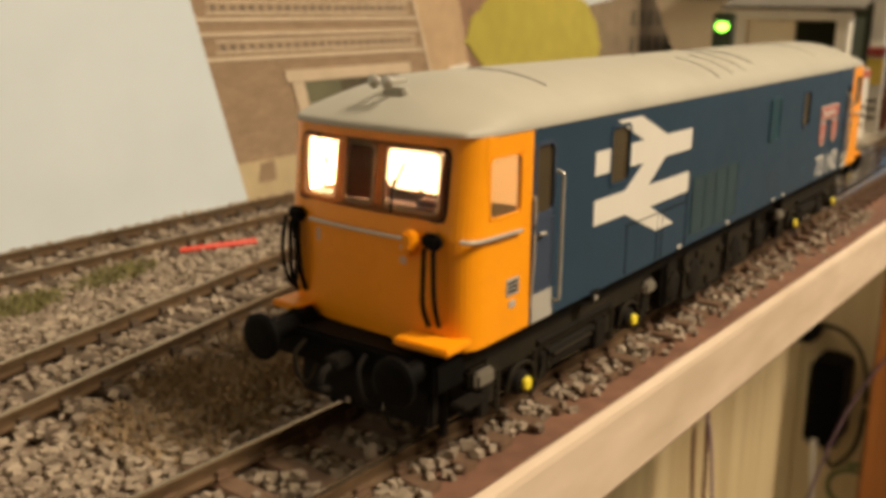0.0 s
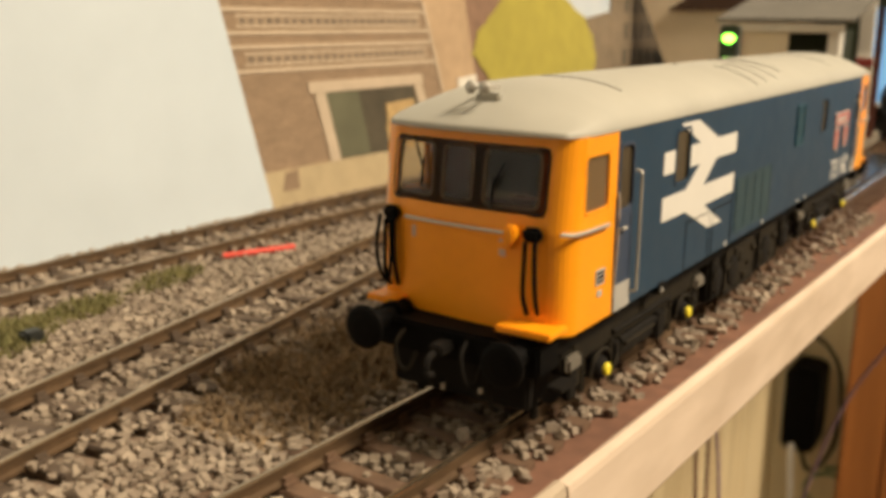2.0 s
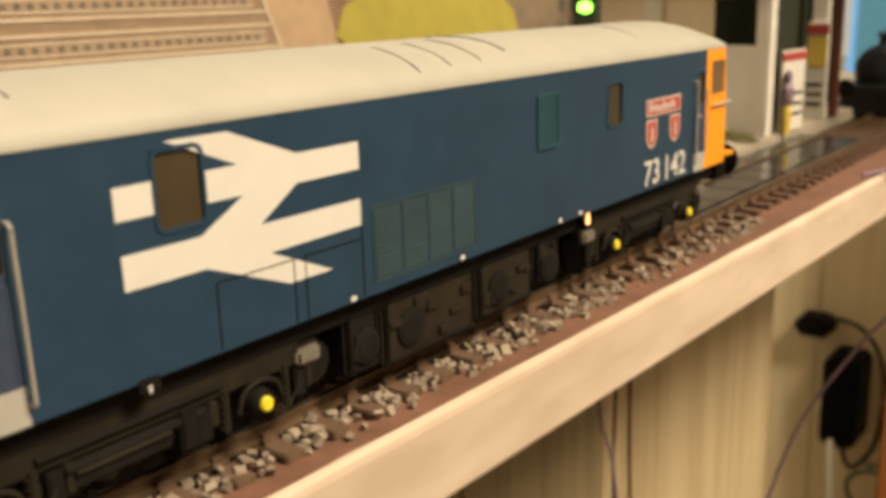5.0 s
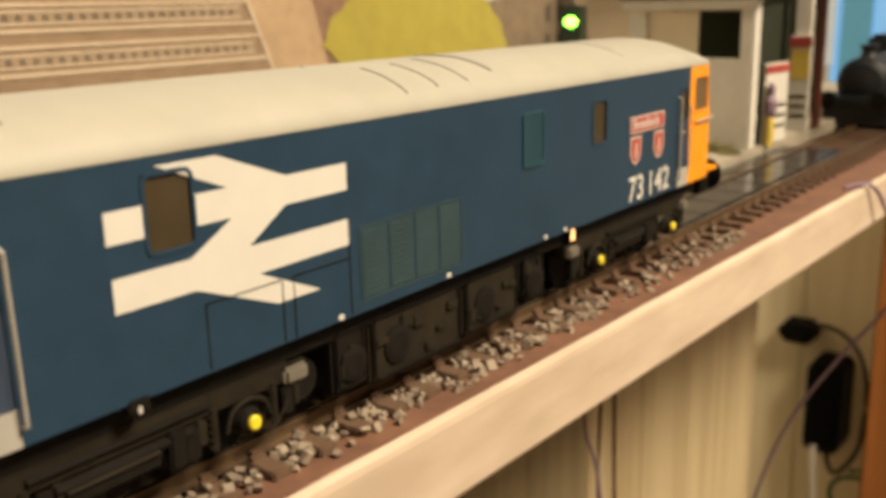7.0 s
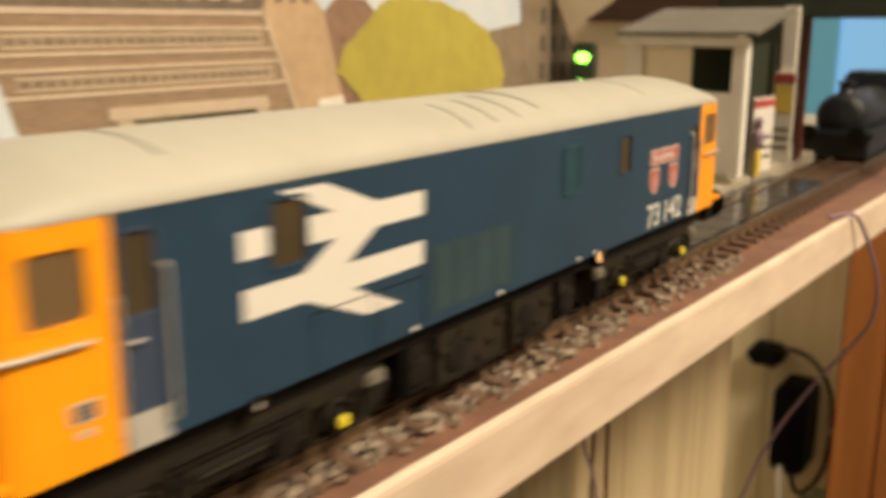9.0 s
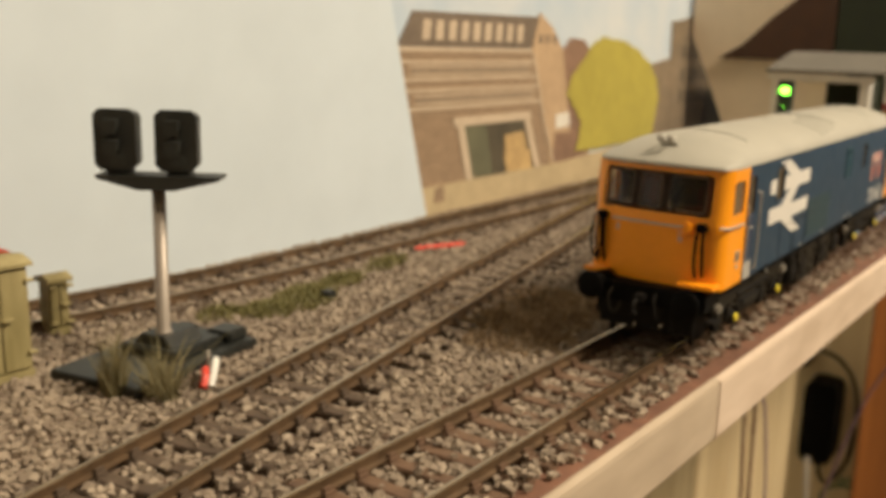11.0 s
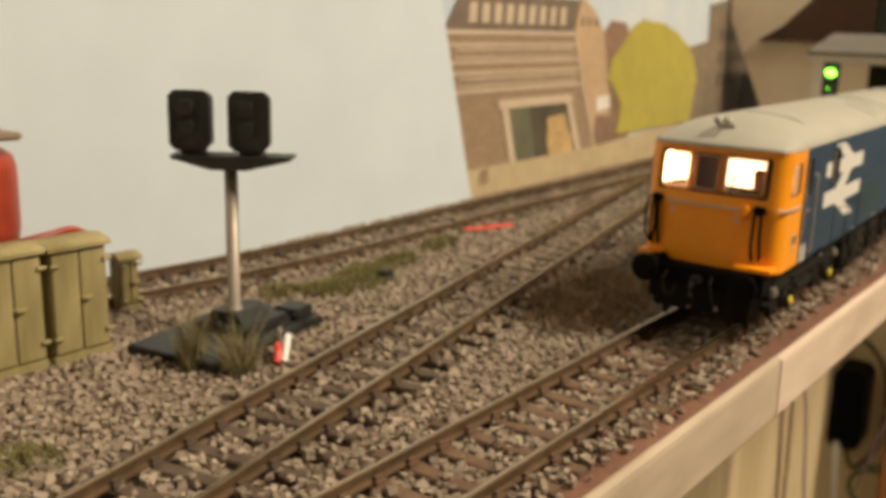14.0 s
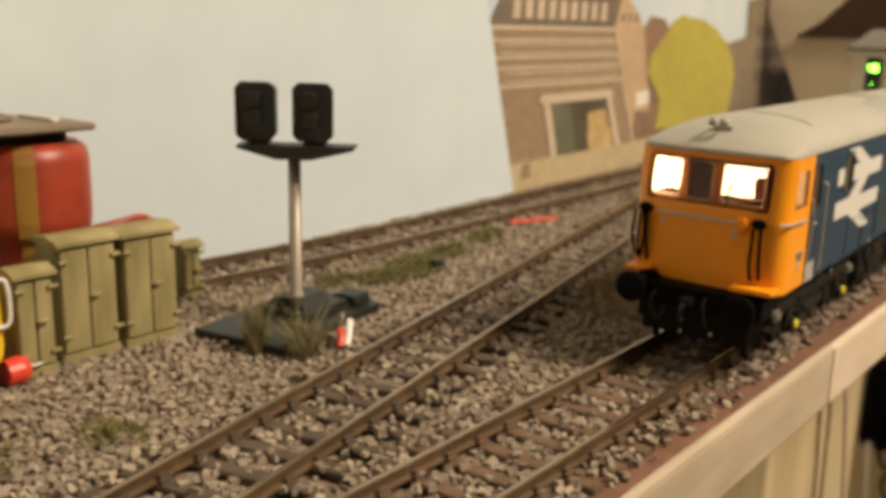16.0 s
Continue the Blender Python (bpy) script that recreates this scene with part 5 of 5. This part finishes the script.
# ---- greenery, wires and clutter ----
def tuft(name, x, y, rx, ry, count, height, mat, label, seed, turn=0.0, spread=0.35, width=0.22, ground=-3.4):
    rng = random.Random(seed)
    b = bmesh.new()
    for _ in range(count):
        a, r = rng.uniform(0, 6.283), math.sqrt(rng.random())
        px, py = rx * r * math.cos(a), ry * r * math.sin(a)
        h = height * rng.uniform(0.45, 1.1) * (1 - 0.45 * r)
        lean = Vector((rng.gauss(0, spread), rng.gauss(0, spread), 1)).normalized() * h
        w = Vector((rng.uniform(-1, 1), rng.uniform(-1, 1), 0)).normalized() * width
        p = Vector((px, py, -0.2))
        m = p + lean * 0.55
        q = p + lean + Vector((lean.x, lean.y, 0)) * 0.35
        v = [b.verts.new(c) for c in (p - w, p + w, m + w * 0.7, m - w * 0.7, q)]
        b.faces.new((v[0], v[1], v[2], v[3]))
        b.faces.new((v[3], v[2], v[4]))
    for v in b.verts:
        v.co = Matrix.Rotation(radians(turn), 3, "Z") @ v.co + Vector((x, y, ground))
    ob = mesh_object(name, b, mat)
    return tagged(ob, label, "grass", kind="stuff")


for i, (x, y, rx, ry, n) in enumerate(((-95, -26, 7, 8, 900), (-98, -8, 7, 13, 1300), (-101, 12, 5, 10, 700), (-105, 38, 5, 12, 800), (-90, -12, 4, 8, 400), (-102, -36, 5, 7, 400))):
    tuft("grass_patch", x, y, rx * 1.1, ry * 1.1, int(n * 1.4), 3.4, GRASS, "short olive green static grass between the tracks", i, 12)
tuft("grass_patch", -62, -133, 8, 6, 900, 2.4, GRASS, "short olive green static grass on ballast", 11)
tuft("grass_patch", -72, -150, 10, 7, 500, 2.0, GRASS, "short olive green static grass on ballast", 12)
tuft("dry_tuft", -75.5, -88.5, 2.6, 2.4, 260, 18, STRAW, "tall straw-coloured grass tuft by the signal base", 13, 0, 0.16, 0.14)
tuft("dry_tuft", -66.5, -83.5, 3.4, 2.8, 240, 17, STRAW, "tall straw-coloured grass tuft by the signal base", 14, 0, 0.42, 0.14)
for i, (x, y, rx, ry, n, h) in enumerate(((-38, 8, 15, 11, 4200, 4.5), (-44, 28, 14, 18, 3800, 5.0), (-29, 22, 9, 22, 3000, 6.0), (-50, 8, 10, 9, 1500, 3.0), (-25, -4, 10, 13, 2600, 4.5), (-33, -9, 11, 8, 1800, 3.5))):
    tuft("brown_scrub", x, y, rx, ry, int(n * 0.75), h * 0.75, BROWNGRASS, "rough brown scrub between the tracks", 30 + i, 8, 0.8, 0.32)


tuft("grass_patch", -30, 325, 8, 5, 260, 5.5, GRASS, "green grass tuft beside the shelter post", 50, 0, 0.4, 0.3, 1.6)
tuft("grass_patch", -22, 320, 4, 4, 120, 3.5, STRAW, "straw-coloured grass tuft beside the shelter post", 51, 0, 0.4, 0.3, 1.6)


def wires():
    t = thing("red_wire_end", 0, 0, 0, "short red wire lying on the ballast", "wire")
    part("sheath", tube([(-108.9, 59.5, -2.4), (-106.5, 64, -2.2), (-104, 70, -2.2), (-101, 78, -2.3)], 0.75), REDWIRE, t)
    t = thing("wire_pair", 3.4, -3.2, 0, "red and white wire ends beside the signal base", "wire")
    part("red_sheath", tube([(-70.5, -68, -1.4), (-69.0, -70, -0.2), (-67.2, -71.5, -0.8), (-66.2, -73, -2.6)], 0.9), REDWIRE, t)
    part("white_sheath", tube([(-68.5, -67.5, 1.6), (-66.8, -69.5, 0.4), (-65.2, -72, -2.4)], 0.8), WHITEWIRE, t)
    part("bare_wire", tube([(-73, -66, -1), (-72.5, -66, 2.0), (-70.8, -67.5, 2.2), (-70.4, -68, -0.6)], 0.3), POLE, t)
    t = thing("black_clip", 0, 0, 0, "small black plastic clip on the ballast", "clip")
    part("clip", box(-92, -88.5, -9, -5, -3.4, -0.6, 0.5), BASEBLACK, t)
    t = thing("power_adaptor", -181, 1134, -412, "black mains adaptor on a looped cable beyond the board", "adaptor")
    part("housing", prism(rounded(-23, 21, -80, 36, 12), lambda a, c, n: (a, n, c), -25, 25), BLACK, t)
    part("cable", tube([(-40, 0, 64), (-20, -10, 78), (10, -10, 74), (34, -10, 48), (44, -10, 4), (40, -10, -70), (14, -10, -110), (0, -6, -82)], 3.0), UNDER, t)
    part("plug_head", box(-64, -22, -20, 24, 52, 76, 6), BLACK, t)
    t = thing("green_cable_loop", -132, 1098, -540, "coiled green cable hanging beside the mains adaptor", "cable")
    part("coil", tube([(34 * math.cos(a * 0.6), 2 * a, 30 * math.sin(a * 0.6)) for a in range(15)], 3.0), CABLEGREEN, t)
    part("tail", tube([(34, 0, 0), (38, 4, 40), (30, 8, 90), (34, 10, 200), (30, 10, 500)], 3.0), CABLEGREEN, t)
    t = thing("pale_cable", -188, 1102, -496, "pale grey cable hanging below the mains adaptor", "cable")
    part("sheath", tube([(0, 2, 14), (1, 0, 0), (6, -2, -60), (8, 0, -110), (2, 2, -300)], 4.2), OFFWHITE, t)
    for k, (pts, r, mat) in enumerate((
            ([(-50, 276, -19.8), (-50, 278, -60), (-51, 277, -120), (-49, 280, -200), (-50, 281, -420)], 0.8, SEAT),
            ([(-50, 284, -19.8), (-49, 285, -60), (-48, 284, -110), (-47, 286, -200), (-48, 288, -420)], 0.8, SEAT),
            ([(-50, 262, -19.8), (-46, 255, -60), (-40, 246, -84), (-30, 240, -110), (-20, 238, -240)], 0.6, PURPLE),
            ([(24, 300, -3.4), (30, 308, -3), (33, 318, -12), (36, 332, -32), (33, 340, -52), (17, 341, -77), (2, 341, -104), (-9, 341, -135), (-22, 343, -190)], 0.7, PURPLE))):
        w = thing("hanging_wire", 0, 0, 0, "thin loose wiring hanging below the baseboard edge", "wire", "layout wiring")
        part("sheath", tube(pts, r), mat, w)


wires()


# ---- what moves: the engine rolls forward at the end, and its cab lamp turns on and off ----
def motions():
    rows = [(0.0, 0), (10.2, 0), (12.0, -5.8), (12.5, -6.0), (14.0, -6.2), (14.5, -11.5), (15.0, -18.0), (15.5, -27.5), (16.0, -40.8)]
    walk(LOCO, [(t, pose(0, y * 0.001, 0)) for t, y in rows])
    turns = [(0.0, 0), (0.58, 0), (0.64, 60), (0.70, 120), (0.76, 180), (11.4, 180), (11.45, 120), (11.5, 60), (11.55, 0), (16.0, 0)]
    walk(LAMP_BACK, [(t, pose(0.0, 0.0178, 0.0370, a, 0, 0)) for t, a in turns])
    walk(LAMP_FAR, [(t, pose((XL + 1.3) * 0.001, 0.0128, 0.0424, 0, -a / 2, 0)) for t, a in turns])


motions()
